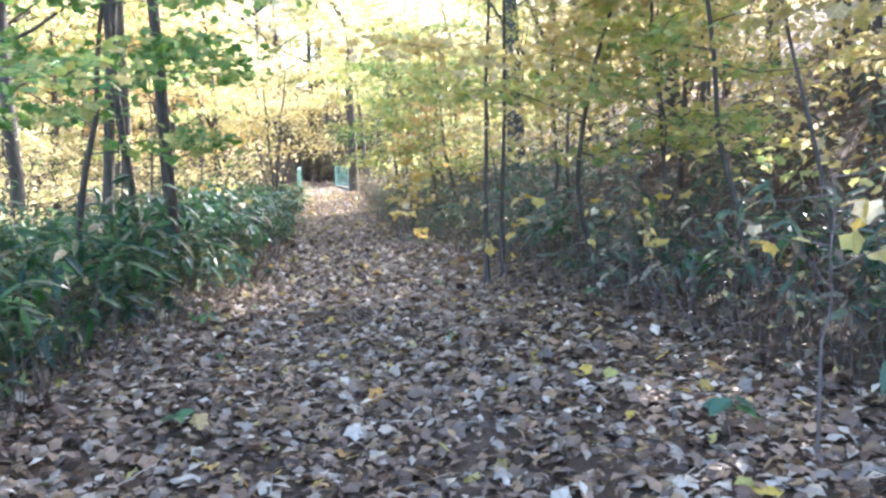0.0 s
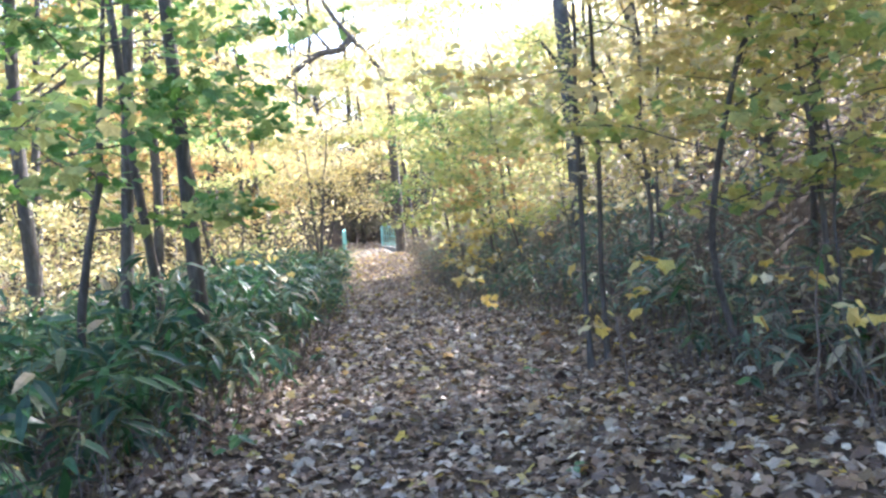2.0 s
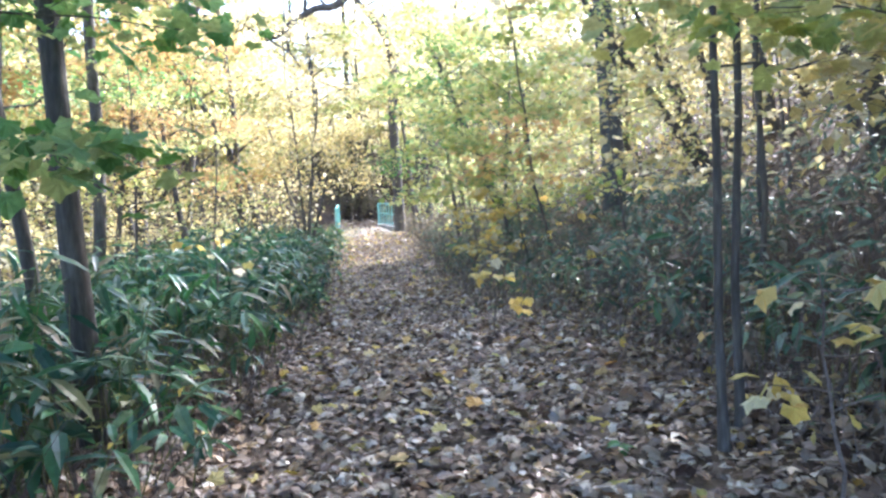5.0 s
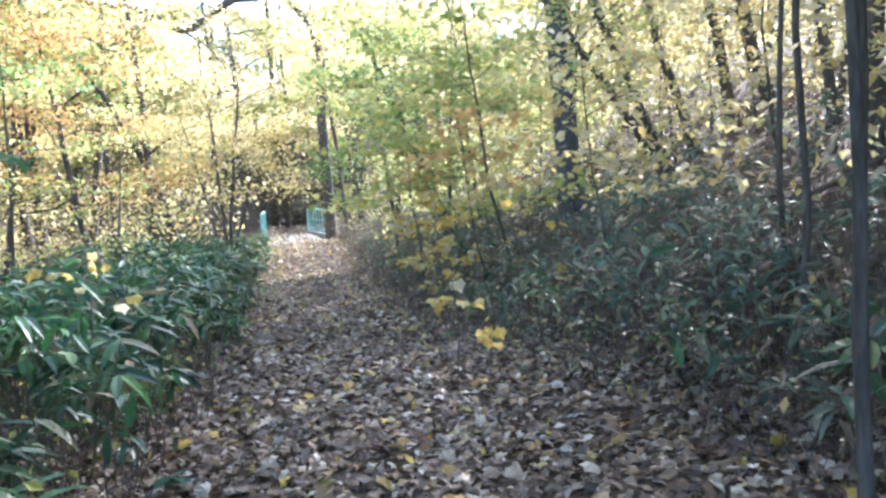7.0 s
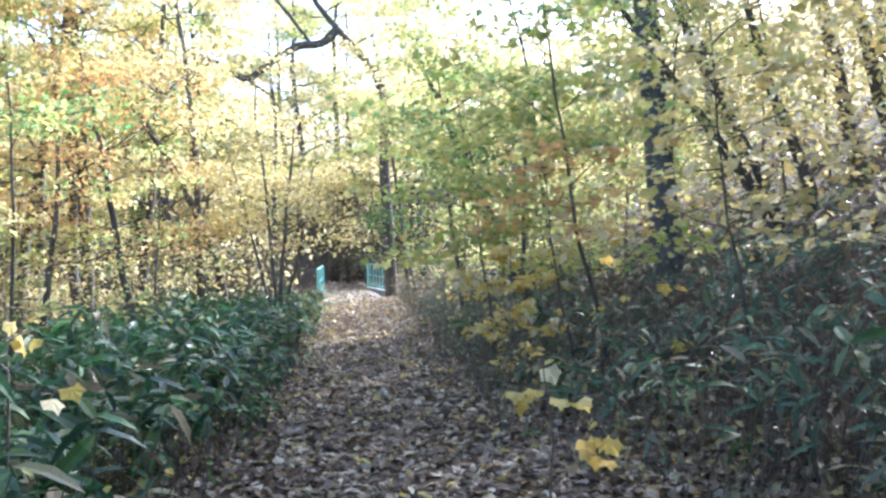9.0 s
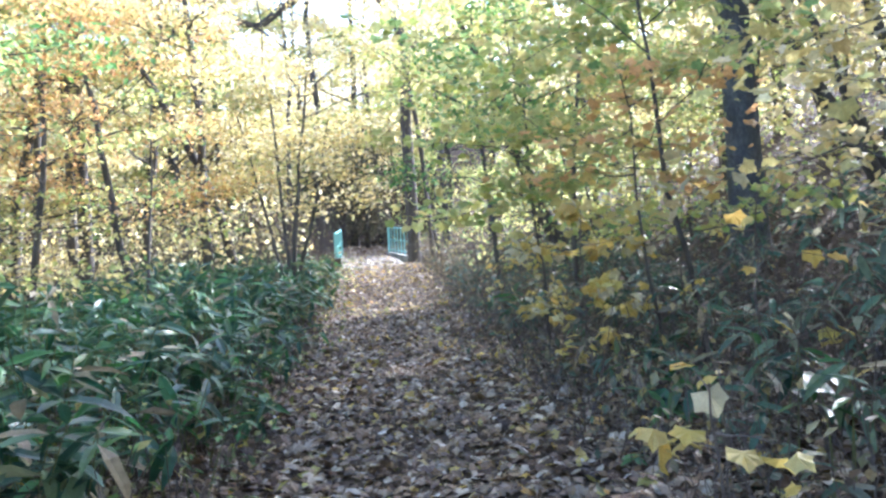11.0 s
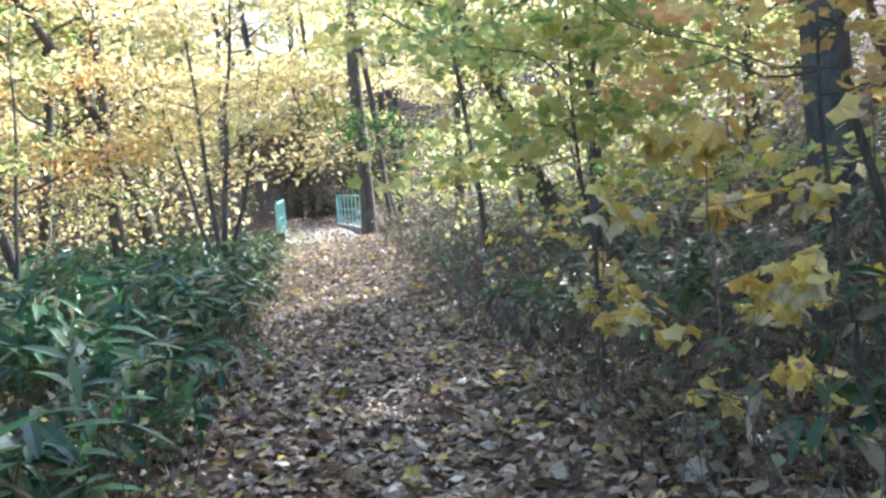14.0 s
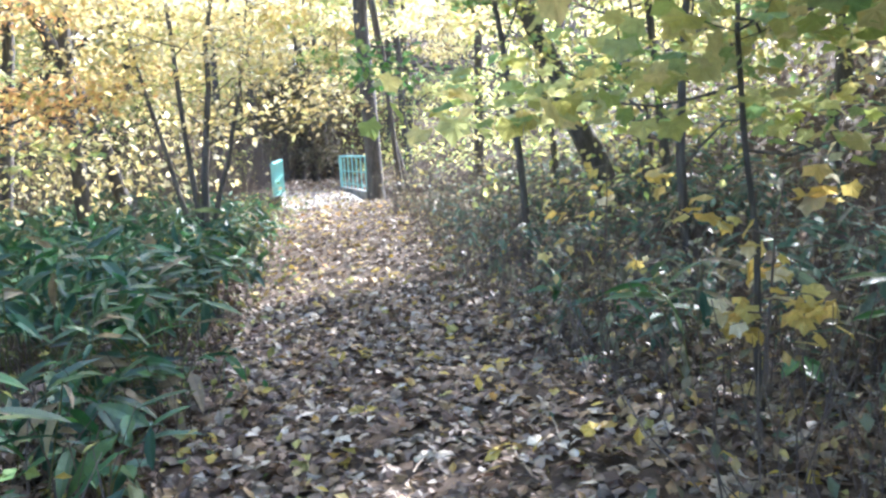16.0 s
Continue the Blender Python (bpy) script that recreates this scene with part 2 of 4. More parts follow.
def oval_template(width=0.3, curl=0.0):
    xs = np.array([0.22, 0.55, 0.82])
    w = width * np.array([0.8, 1.0, 0.6])
    V = [[0, 0, 0]]
    for x, a in zip(xs, w):
        z = -curl * x * x
        V += [[x, -a, z + 0.25 * a], [x, 0, z], [x, a, z + 0.25 * a]]
    V.append([1, 0, -curl])
    F = [[0, 1, 2], [0, 2, 3], [1, 4, 5], [1, 5, 2], [2, 5, 6], [2, 6, 3], [4, 7, 8], [4, 8, 5], [5, 8, 9], [5, 9, 6], [7, 10, 8], [8, 10, 9]]
    return np.array(V, float), np.array(F)


def maple_template(curl=0.12):
    ang = np.radians([180, 118, 95, 62, 44, 20, 0, -20, -44, -62, -95, -118])
    rad = np.array([0.12, 0.44, 0.41, 0.56, 0.46, 0.52, 0.64, 0.50, 0.45, 0.58, 0.42, 0.46])
    V = [[0.32, 0, 0]] + [[0.32 + r * math.cos(a), r * math.sin(a), -curl * (r * 2) ** 2 + (0.05 if i % 2 else -0.03)] for i, (a, r) in enumerate(zip(ang, rad))]
    F = [[0, 1 + (i + 1) % 12, 1 + i] for i in range(12)]
    return np.array(V, float), np.array(F)


def lite_template(width, curl):
    V = [[0, 0, 0], [0.48, -width, 0.09 - curl * 0.2], [0.45, 0, -0.02], [0.52, width, 0.09 - curl * 0.25], [1, 0, -curl]]
    return np.array(V, float), np.array([[0, 1, 2], [0, 2, 3], [1, 4, 2], [2, 4, 3]])


OVAL, OVAL_CURL, MAPLE, MAPLE_CURL = lite_template(0.29, 0.08), lite_template(0.30, 0.22), maple_template(0.08), maple_template(0.22)
def blade_lite(width, curl):
    V = [[0, 0, 0]]
    for x, a in ((0.3, width), (0.68, width * 0.85)):
        z = -curl * x * x
        V += [[x, -a, z + 0.25 * a], [x, 0, z], [x, a, z + 0.25 * a]]
    V.append([1, 0, -curl])
    return np.array(V, float), np.array([[0, 1, 2], [0, 2, 3], [1, 4, 5], [1, 5, 2], [2, 5, 6], [2, 6, 3], [4, 7, 5], [5, 7, 6]])


BLADE_LITE = blade_lite(0.125, 0.42)
BLADE, BLADE_DROOP = oval_template(0.125, 0.16), oval_template(0.13, 0.5)


# ---- ground ----
def step(a, b, x):
    t = np.clip((x - a) / (b - a), 0, 1)
    return t * t * (3 - 2 * t)


def trail_x(y):
    return 0.12 - 0.42 * step(24, 35, y) - 0.6 * step(34, 46, y) - 4.0 * step(50, 75, y)


def right_edge(y):
    """Where the undergrowth begins on +x."""
    return 2.85 - 0.6 * step(4.5, 10, y) - 0.8 * step(11.5, 15.5, y) - 0.15 * step(19.5, 24, y)


def left_edge(y):
    """Where the bamboo grass begins on -x."""
    return -1.95 + 0.6 * step(5.0, 9.5, y) + 0.28 * step(10, 14, y)


def height(x, y):
    """Ground height: trail, rising hillside on +x, falling ground on -x, stream bed under the bridge."""
    x, y = np.asarray(x, float), np.asarray(y, float)
    z = 0.47 * step(21, 33.5, y) + 0.16 * step(35, 41, y) + 0.0437 * np.clip(x, -12, 12)
    xr = np.maximum(0, x - 2.0 - 0.3 * np.sin(y * 0.35))
    z = z + np.where(xr < 2, 0.09 * xr ** 2, 0.36 + 0.42 * (xr - 2)) * (1 - 0.62 * step(29, 40, y))
    # Steeper ground beyond xr 16, mostly out of view, added to block sun.
    z = z + 0.16 * np.clip(xr - 16, 0, 34) * (1 - step(27, 36, y) + step(62, 80, y))
    xl = np.maximum(0, -x - 0.8)
    z = z + 0.16 * step(0, 0.8, xl) - 0.13 * np.clip(xl - 2.2, 0, 14) + 0.5 * np.clip(xl - 24, 0, 26)
    gully = np.exp(-np.abs((y - 38.2 - 0.12 * x) / 2.4) ** 4)
    z = z - 2.3 * gully * (1 - 0.5 * step(4, 20, x))
    z = z + 0.30 * np.clip(y - 60, 0, 34) + 0.35 * np.clip(y - 49, 0, 12) * step(1.6, 6, np.abs(x - trail_x(y)))
    z = z + 0.03 * np.sin(x * 2.1 + 0.7 * y) * np.sin(y * 1.3 - x) + 0.015 * np.sin(5.3 * x + 1.1) * np.sin(4.1 * y)
    return z


def grid_lines(lo, hi, fine, far, growth=1.35):
    a = list(np.arange(lo, hi + 1e-6, fine))
    d = fine
    while a[-1] < far:
        d *= growth
        a.append(a[-1] + d)
    d = fine
    while a[0] > -far:
        d *= growth
        a.insert(0, a[0] - d)
    return np.array(a)


gx, gy = grid_lines(-8, 9, 0.25, 900), grid_lines(-4, 50, 0.25, 900)
GX, GY = np.meshgrid(gx, gy, indexing="ij")
GV = np.stack([GX, GY, height(GX, GY)], -1).reshape(-1, 3)
ii, jj = np.meshgrid(np.arange(len(gx) - 1), np.arange(len(gy) - 1), indexing="ij")
n_y = len(gy)
GF = np.stack([ii * n_y + jj, (ii + 1) * n_y + jj, (ii + 1) * n_y + jj + 1, ii * n_y + jj + 1], -1).reshape(-1, 4)
ground = part_np("ground", GV, GF, M_SOIL, None, smooth=True)
tagged(ground, "brown forest floor with a trodden earth trail", "ground", kind="structure")


# ---- bridge ----
def box_bm(bm, size, at, bevel=0.0, turn=None):
    r = bmesh.ops.create_cube(bm, size=1.0)
    m = Matrix.Translation(at) @ (turn or Matrix.Identity(4)) @ Matrix.Diagonal((*size, 1))
    bmesh.ops.transform(bm, matrix=m, verts=r["verts"])
    if bevel:
        edges = list({e for v in r["verts"] for e in v.link_edges})
        bmesh.ops.bevel(bm, geom=edges, offset=bevel, segments=2, affect="EDGES")
    return bm


def part(name, bm, mat, parent=None, label=""):
    me = bpy.data.meshes.new(name)
    bm.to_mesh(me)
    bm.free()
    me.materials.append(mat)
    ob = new(name, me)
    if parent is not None:
        ob.parent = parent
    return tagged(ob, label)


BR_Y0, BR_Y1, BR_Z = 34.4, 41.2, 0.47
BR_L, BR_YAW, BR_RISE = BR_Y1 - BR_Y0, 3.6, 1.2
bridge = tagged(new("footbridge"), "short concrete footbridge with turquoise painted metal railings", "bridge")
bridge.matrix_world = pose(-0.24, BR_Y0, BR_Z, BR_RISE, 0, BR_YAW)
part("deck", box_bm(bmesh.new(), (2.3, BR_L, 0.26), (0, BR_L / 2, -0.14), 0.015), M_CONCRETE, bridge, "leaf-strewn concrete deck")
for sx, y0, y1, splay, far_x in ((-1, 0.1, 5.9, -0.045, -0.80), (1, 2.1, 6.5, 0.13, 1.03)):
    turn = Matrix.Rotation(math.atan(splay), 4, "Z")
    xm, ym = far_x + splay * (y1 - y0) / 2, (y0 + y1) / 2
    part("abutment", box_bm(bmesh.new(), (0.5, 0.9, 2.2), (sx * 0.95, 0.55, -1.38), 0.03), M_CONCRETE, bridge)
    part("abutment", box_bm(bmesh.new(), (0.5, 0.9, 2.2), (sx * 0.95, BR_L - 0.5, -1.38), 0.03), M_CONCRETE, bridge)
    part("kerb", box_bm(bmesh.new(), (0.18, y1 - y0, 0.30), (xm, ym, -0.04), 0.015, turn), M_CONCRETE, bridge)
    part("end_block", box_bm(bmesh.new(), (0.32, 0.42, 0.85), (far_x + splay * (y1 - y0), y0 - 0.24, -0.1), 0.03), M_CONCRETE_DARK, bridge, "dark concrete end block")
    rail = tagged(new("railing"), "turquoise painted metal railing")
    rail.parent = bridge
    n_post = round((y1 - y0) / 0.55) + 1
    for k in range(n_post):
        yy = y0 + 0.05 + k * (y1 - y0 - 0.1) / (n_post - 1)
        wide = 0.085 if k in (0, n_post - 1) else 0.034
        part("post", box_bm(bmesh.new(), (wide, wide, 0.98), (far_x + splay * (y1 - yy), yy, 0.59), 0.008), M_PAINT, rail)
    for zz, th in ((1.07, 0.05), (0.62, 0.026), (0.24, 0.026)):
        part("rail", box_bm(bmesh.new(), (th, y1 - y0 - 0.14, th), (xm, ym, zz), 0.008, turn), M_PAINT, rail)


# ---- trees ----
def spray_leaves(anchors, count, size, spread, flat, template, tilt=0.45):
    """Leaves in loose flat layers round twig points."""
    A = np.asarray(anchors)
    pick = rng.integers(0, len(A), count)
    P = A[pick] + rng.standard_normal((count, 3)) * np.array([spread, spread, spread * flat])
    yaw = rng.uniform(0, 2 * np.pi, count)
    return scatter(template, P, yaw, rng.normal(0.25, tilt, count), rng.normal(0, tilt, count), size * rng.uniform(0.6, 1.25, count))


def limb_mesh(p0, az, length, rise, r0, twigs=4, droop=0.0):
    """One limb with its twigs; returns mesh data and the twig points that carry leaves."""
    d = np.array([math.cos(az), math.sin(az), rise])
    P = curve_pts(p0, np.asarray(p0) + d * length, 7, 0.075 * length, -droop)
    pieces = [tube(P, np.linspace(r0, r0 * 0.2, 7), 6)]
    anchors = [P[4], P[5], P[6]]
    for k in range(twigs):
        s = P[rng.integers(2, 6)]
        a2 = az + rng.choice([-1, 1]) * rng.uniform(0.4, 1.3)
        ln = length * rng.uniform(0.3, 0.55)
        e = s + ln * np.array([math.cos(a2), math.sin(a2), rise * 0.6 + rng.uniform(-0.15, 0.25)])
        Q = curve_pts(s, e, 5, 0.05 * ln)
        pieces.append(tube(Q, np.linspace(r0 * 0.35, r0 * 0.12, 5), 5))
        anchors += [Q[2], Q[3], Q[4], (Q[3] + Q[4]) / 2]
    return join(pieces), anchors


def tree(name, x, y, h, r, label, leaf, leaves=3000, size=0.11, limbs=8, start=0.35, reach=2.2, lean=(0, 0), bark=None,
         spread=0.35, flat=0.35, template=DIAMOND, path=None, rise=0.45, category="tree", crown_label="", sides=11, base_az=None, twigs=4, wob=0.05):
    bark = bark or M_BARK
    z0 = float(height(x, y)) - 0.08
    root = tagged(new(name), label, category)
    root.location = (x, y, z0)
    if path is None:
        n = 9
        P = curve_pts((0, 0, 0), (lean[0], lean[1], h), n, wob * h / 4)
    else:
        P = smooth_path(path, 16)
        n = 16
    f = np.linspace(0, 1, n)
    rad = r * (1 - 0.72 * f)
    rad[0] *= 1.0 + 0.45 * min(1.0, 0.12 / r)
    P[0, 2] = 0
    Pf, Rf = [], []
    for i in range(n - 1):
        for q in (0, 0.5):
            Pf.append(P[i] * (1 - q) + P[i + 1] * q)
            Rf.append(rad[i] * (1 - q) + rad[i + 1] * q if i or q == 0 else rad[1] * 1.08)
    Pf.append(P[-1])
    Rf.append(rad[-1])
    part_np("trunk", *tube(Pf, Rf, sides, 0.035), bark, root, smooth=True)
    anchors = [P[-1]]
    for k in range(limbs):
        u = start + (1 - start) * (k + rng.uniform(0, 0.8)) / limbs
        u = min(u, 0.98)
        q = u * (n - 1)
        p0 = P[int(q)] * (1 - q % 1) + P[min(int(q) + 1, n - 1)] * (q % 1)
        az = (k * 2.4 + rng.uniform(-0.5, 0.5)) if base_az is None else base_az + rng.uniform(-1.0, 1.0)
        ln = reach * rng.uniform(0.65, 1.15) * (1.15 - 0.5 * (u - start) / (1 - start))
        (V, F), an = limb_mesh(p0, az, ln, rise * rng.uniform(0.3, 1.5), max(0.008, float(np.interp(u, f, rad)) * 0.38), twigs)
        part_np("limb", V, F, bark, root)
        anchors += an
    if leaves:
        V, F = spray_leaves(anchors, leaves, size, spread, flat, template)
        part_np("crown", V, F, leaf, root, crown_label)
    return root


# trees beside the trail, -x side
tree("slender_tree", -1.92, 10.15, 11, 0.088, "slender dark grey tree in bamboo grass", M_YELLOWGREEN, 5500, 0.11, 9, 0.42, 2.6, (-0.25, -0.4), wob=0.015, template=OVAL, spread=0.4)
tree("slender_tree", -2.55, 11.15, 10, 0.062, "thin grey tree leaning over bamboo grass", M_YELLOWGREEN, 4500, 0.11, 8, 0.4, 2.4, (-0.5, -1.2), wob=0.015, template=OVAL, spread=0.4)
tree("forked_tree", -3.05, 11.1, 11, 0.085, "dark forked tree with yellow green leaves", M_YELLOWGREEN, 5500, 0.12, 9, 0.38, 2.8, (0.5, 0.3), wob=0.015, template=OVAL, spread=0.4)
tree("maple_tree", -2.75, 8.7, 4.4, 0.045, "young maple with layered green leaves", M_GREEN, 1800, 0.13, 14, 0.4, 1.5, (0.4, 0.0), template=MAPLE, spread=0.26, flat=0.18, rise=0.15)
tree("maple_tree", -3.3, 4.4, 4.8, 0.04, "young maple with spreading green leaves", M_GREEN, 1400, 0.125, 12, 0.4, 1.6, (-0.4, 0.5), template=MAPLE, spread=0.26, flat=0.18, rise=0.15)
tree("sapling", -2.4, 6.2, 3.2, 0.028, "thin bare-stemmed sapling in bamboo grass", M_YELLOWGREEN, 200, 0.11, 4, 0.6, 0.9, (-0.4, -0.2), template=MAPLE, spread=0.2)
tree("slender_tree", -5.2, 13.5, 12, 0.12, "tall shaded tree behind the bamboo grass", M_YELLOWGREEN, 7000, 0.13, 10, 0.3, 3.2, (0.6, 0), spread=0.45)
tree("slender_tree", -4.6, 18.0, 12, 0.11, "tall tree with yellow green canopy", M_YELLOWGREEN, 7000, 0.13, 10, 0.42, 3.0, (0.9, -0.5), spread=0.45)
tree("slender_tree", -7.6, 17.0, 13, 0.14, "tall tree with yellow canopy", M_YELLOW, 8000, 0.14, 10, 0.35, 3.4, (0.4, 0.3), spread=0.5)
tree("slender_tree", -8.5, 22.0, 13, 0.14, "tall tree with green canopy", M_GREEN, 7000, 0.14, 10, 0.35, 3.2, (0.7, 0.2), spread=0.5)

# trees beside the trail, +x side
tree("slender_tree", 1.85, 9.05, 6.5, 0.028, "slender dark trunk among dry stems", M_YELLOW, 2000, 0.12, 10, 0.33, 1.6, (0.1, 0.3), template=MAPLE, spread=0.3, flat=0.2, rise=0.2, wob=0.02)
tree("slender_tree", 2.12, 9.4, 8, 0.028, "slender grey trunk beside the litter", M_YELLOW, 1700, 0.12, 8, 0.4, 1.8, (0.15, 0.2), template=MAPLE, spread=0.3, flat=0.2, rise=0.2, wob=0.02)
tree("sapling", 3.0, 8.3, 5.5, 0.035, "crooked thin maple with yellow green leaves", M_YELLOWGREEN, 1100, 0.12, 8, 0.4, 1.5, path=[(0, 0, 0), (-0.3, -0.2, 0.9), (-0.42, -0.5, 1.5), (-0.35, -0.8, 2.4), (-0.1, -1.2, 3.6), (0.1, -1.4, 5.0)], template=MAPLE, spread=0.28, flat=0.2, rise=0.15)
tree("slender_tree", 3.4, 11.6, 9, 0.03, "dark upright trunk on the slope", M_YELLOW, 2500, 0.12, 8, 0.5, 2.0, (-0.2, 0.1), template=OVAL)
tree("slender_tree", 4.05, 12.7, 8, 0.028, "thin grey trunk on the slope", M_YELLOWGREEN, 2500, 0.12, 8, 0.45, 2.0, (0.3, 0.1), template=OVAL)
tree("maple_tree", 4.0, 5.6, 5.2, 0.02, "young maple with hanging yellow leaves over the trail", M_YELLOW, 2300, 0.125, 14, 0.42, 2.6, (-1.2, 0.1), template=MAPLE, spread=0.28, flat=0.2, rise=0.12, base_az=2.6)
tree("maple_tree", 3.7, 6.5, 5.6, 0.03, "young maple with golden layered leaves", M_YELLOW, 2600, 0.13, 14, 0.34, 2.0, (-0.5, 0.3), template=MAPLE, spread=0.3, flat=0.2, rise=0.12)
tree("large_tree", 5.2, 21.1, 15, 0.25, "large straight trunk with smooth blue-grey bark", M_YELLOW, 9000, 0.13, 10, 0.5, 4.0, (-0.4, 0.1), bark=M_BARK_BIG, wob=0.008, spread=0.5, sides=20)
tree("maple_tree", 2.25, 24.6, 5.4, 0.05, "bushy maple with yellow green leaves", M_GREEN, 2600, 0.12, 12, 0.35, 1.5, (-0.3, 0), template=OVAL, spread=0.3, flat=0.35)
tree("maple_tree", 2.5, 17.2, 2.75, 0.018, "young maple turning orange and yellow", M_ORANGE, 330, 0.105, 8, 0.62, 0.75, (-0.4, -0.3), template=MAPLE, spread=0.22, flat=0.22, rise=0.2)
tree("maple_tree", 1.95, 19.3, 3.9, 0.018, "bushy young maple with yellow green layered leaves", M_YELLOWGREEN, 1700, 0.12, 14, 0.36, 1.35, (-0.55, -0.3), template=MAPLE, spread=0.24, flat=0.3, rise=0.2)
tree("maple_tree", 3.1, 22.4, 5.0, 0.05, "young maple with yellow green leaves", M_YELLOWGREEN, 3200, 0.11, 10, 0.2, 1.6, (0.2, 0), template=OVAL, spread=0.3, flat=0.4)
tree("maple_tree", 2.9, 17.2, 4.6, 0.03, "thin maple with golden leaves", M_YELLOWGREEN, 900, 0.13, 9, 0.3, 1.4, (-0.5, 0.4), template=MAPLE, spread=0.25, flat=0.25)

tree("maple_tree", 3.35, 7.5, 3.3, 0.016, "young maple with flat sprays of yellow green leaves", M_YELLOWGREEN, 950, 0.115, 13, 0.36, 1.35, (-0.3, -0.2), template=MAPLE, spread=0.22, flat=0.15, rise=0.08)

tree("maple_tree", 3.25, 14.7, 3.1, 0.017, "young maple with pale layered leaves on the slope", M_YELLOW, 520, 0.115, 11, 0.4, 1.15, (-0.25, -0.2), template=MAPLE, spread=0.22, flat=0.18, rise=0.1)

# leaning stems of the coppiced tree on the hillside
for k, (px, py, tx, ty, h, r) in enumerate([(7.3, 21.2, -3.0, 0.0, 4.2, 0.12), (7.45, 21.3, -2.2, 0.3, 5.0, 0.10), (8.0, 21.3, -1.8, 0.3, 6.2, 0.11), (9.2, 21.8, -1.6, -0.3, 7.0, 0.14), (10.5, 22.5, -2.5, 0.0, 8.0, 0.15)]):
    tree("leaning_tree", px, py, h, r, "leaning dark stem on the leafy hillside", M_YELLOW if k % 2 else M_YELLOWGREEN, 1500, 0.12, 7, 0.55, 1.9, (tx, ty), wob=0.04, spread=0.4)

# understory maples on the hillside and behind the bamboo grass
for k in range(30):
    x, y = 3.4 + 6.0 * rng.random(), 3.0 + 0.85 * k + rng.uniform(-0.5, 0.5)
    if 12 < y < 20.8 and abs(x - 5.2 * (y - 8) / 13) < 1.5:
        continue
    c = int(rng.integers(0, 3))
    tree("understory_maple", x, y, rng.uniform(3.2, 5.5), rng.uniform(0.022, 0.04), ("thin maple with pale yellow leaves", "thin maple with yellow green leaves", "thin maple with yellow leaves")[c] + " on the hillside", (M_YELLOW, M_YELLOWGREEN, M_YELLOW)[c],
         1000, 0.11, 8, 0.25, 1.4, (rng.uniform(-0.8, 0.4), rng.uniform(-0.4, 0.4)), template=OVAL, spread=0.27, flat=0.25, rise=0.2, sides=7)
for k in range(12):
    x, y = -3.6 - 5.0 * rng.random(), 8.0 + 1.7 * k
    c = int(rng.integers(0, 2))
    tree("understory_maple", x, y, rng.uniform(3.2, 5.0), rng.uniform(0.022, 0.04), ("thin maple with yellow green leaves", "thin maple with yellow leaves")[c] + " behind bamboo grass", (M_YELLOWGREEN, M_YELLOW)[c],
         800, 0.11, 8, 0.35, 1.3, (rng.uniform(-0.5, 0.5), rng.uniform(-0.4, 0.4)), template=OVAL, spread=0.27, flat=0.25, rise=0.2, sides=7)

# the tree at the bridge, with a long crooked limb
bt = tree("crooked_tree", 1.15, 35.6, 12, 0.22, "old crooked tree beside the bridge end", M_YELLOWGREEN, 2500, 0.13, 5, 0.6, 2.2,
          path=[(0, 0, 0), (-0.04, 0, 2.7), (-0.1, 0, 5.2), (0.0, 0, 7.3), (-0.55, 0, 8.6), (-1.55, 0, 9.8), (-2.5, 0.2, 11.2), (-3.1, 0.2, 12.8)], bark=M_BARK, sides=14)
V, F = join([tube(smooth_path([(-1.55, 0, 9.75), (-2.1, -0.1, 9.25), (-2.9, -0.3, 9.1), (-3.8, -0.5, 8.5), (-4.65, -0.6, 7.95), (-5.8, -0.7, 8.6), (-6.9, -0.8, 8.8), (-7.9, -1.0, 8.95), (-9.1, -1.1, 9.7), (-10.4, -1.2, 10.8)], 28), np.linspace(0.16, 0.05, 28), 9, 0.04),
             tube(smooth_path([(-4.7, -0.6, 8.0), (-3.7, -0.8, 7.2), (-3.3, -0.9, 6.2)], 7), np.linspace(0.05, 0.02, 7), 6),
             tube(smooth_path([(-6.9, -0.8, 9.0), (-7.8, -1.4, 9.9), (-8.3, -1.5, 11.2)], 7), np.linspace(0.06, 0.02, 7), 6),
             tube(smooth_path([(-2.4, -0.2, 9.15), (-3.1, -0.4, 10.1), (-3.7, -0.5, 10.9), (-4.4, -0.5, 12.2)], 9), np.linspace(0.08, 0.03, 9), 6),
             tube(smooth_path([(-0.05, 0, 7.0), (0.9, -0.3, 8.2), (1.3, -0.4, 9.8)], 7), np.linspace(0.09, 0.03, 7), 6)])
part_np("limb", V, F, M_BARK, bt, "long crooked dark limb")
tree("slender_tree", 1.75, 35.0, 9, 0.075, "thin dark trunk by the bridge", M_YELLOW, 1500, 0.13, 6, 0.55, 1.8, (-1.0, 0), bark=M_BARK)
tree("slender_tree", 2.25, 36.0, 9, 0.08, "thin dark trunk by the bridge", M_YELLOW, 1500, 0.13, 6, 0.55, 1.8, (-1.3, 0.3), bark=M_BARK)
tree("leaning_tree", 3.9, 26.3, 5.2, 0.19, "thick leaning trunk near the stream", M_YELLOWGREEN, 2600, 0.13, 8, 0.5, 2.0, (-2.1, 0.4), bark=M_BARK, sides=14)
tree("slender_tree", 3.3, 33.0, 8, 0.12, "grey trunk near the stream bank", M_YELLOW, 2500, 0.13, 7, 0.5, 2.2, (0.2, 0), bark=M_BARK)

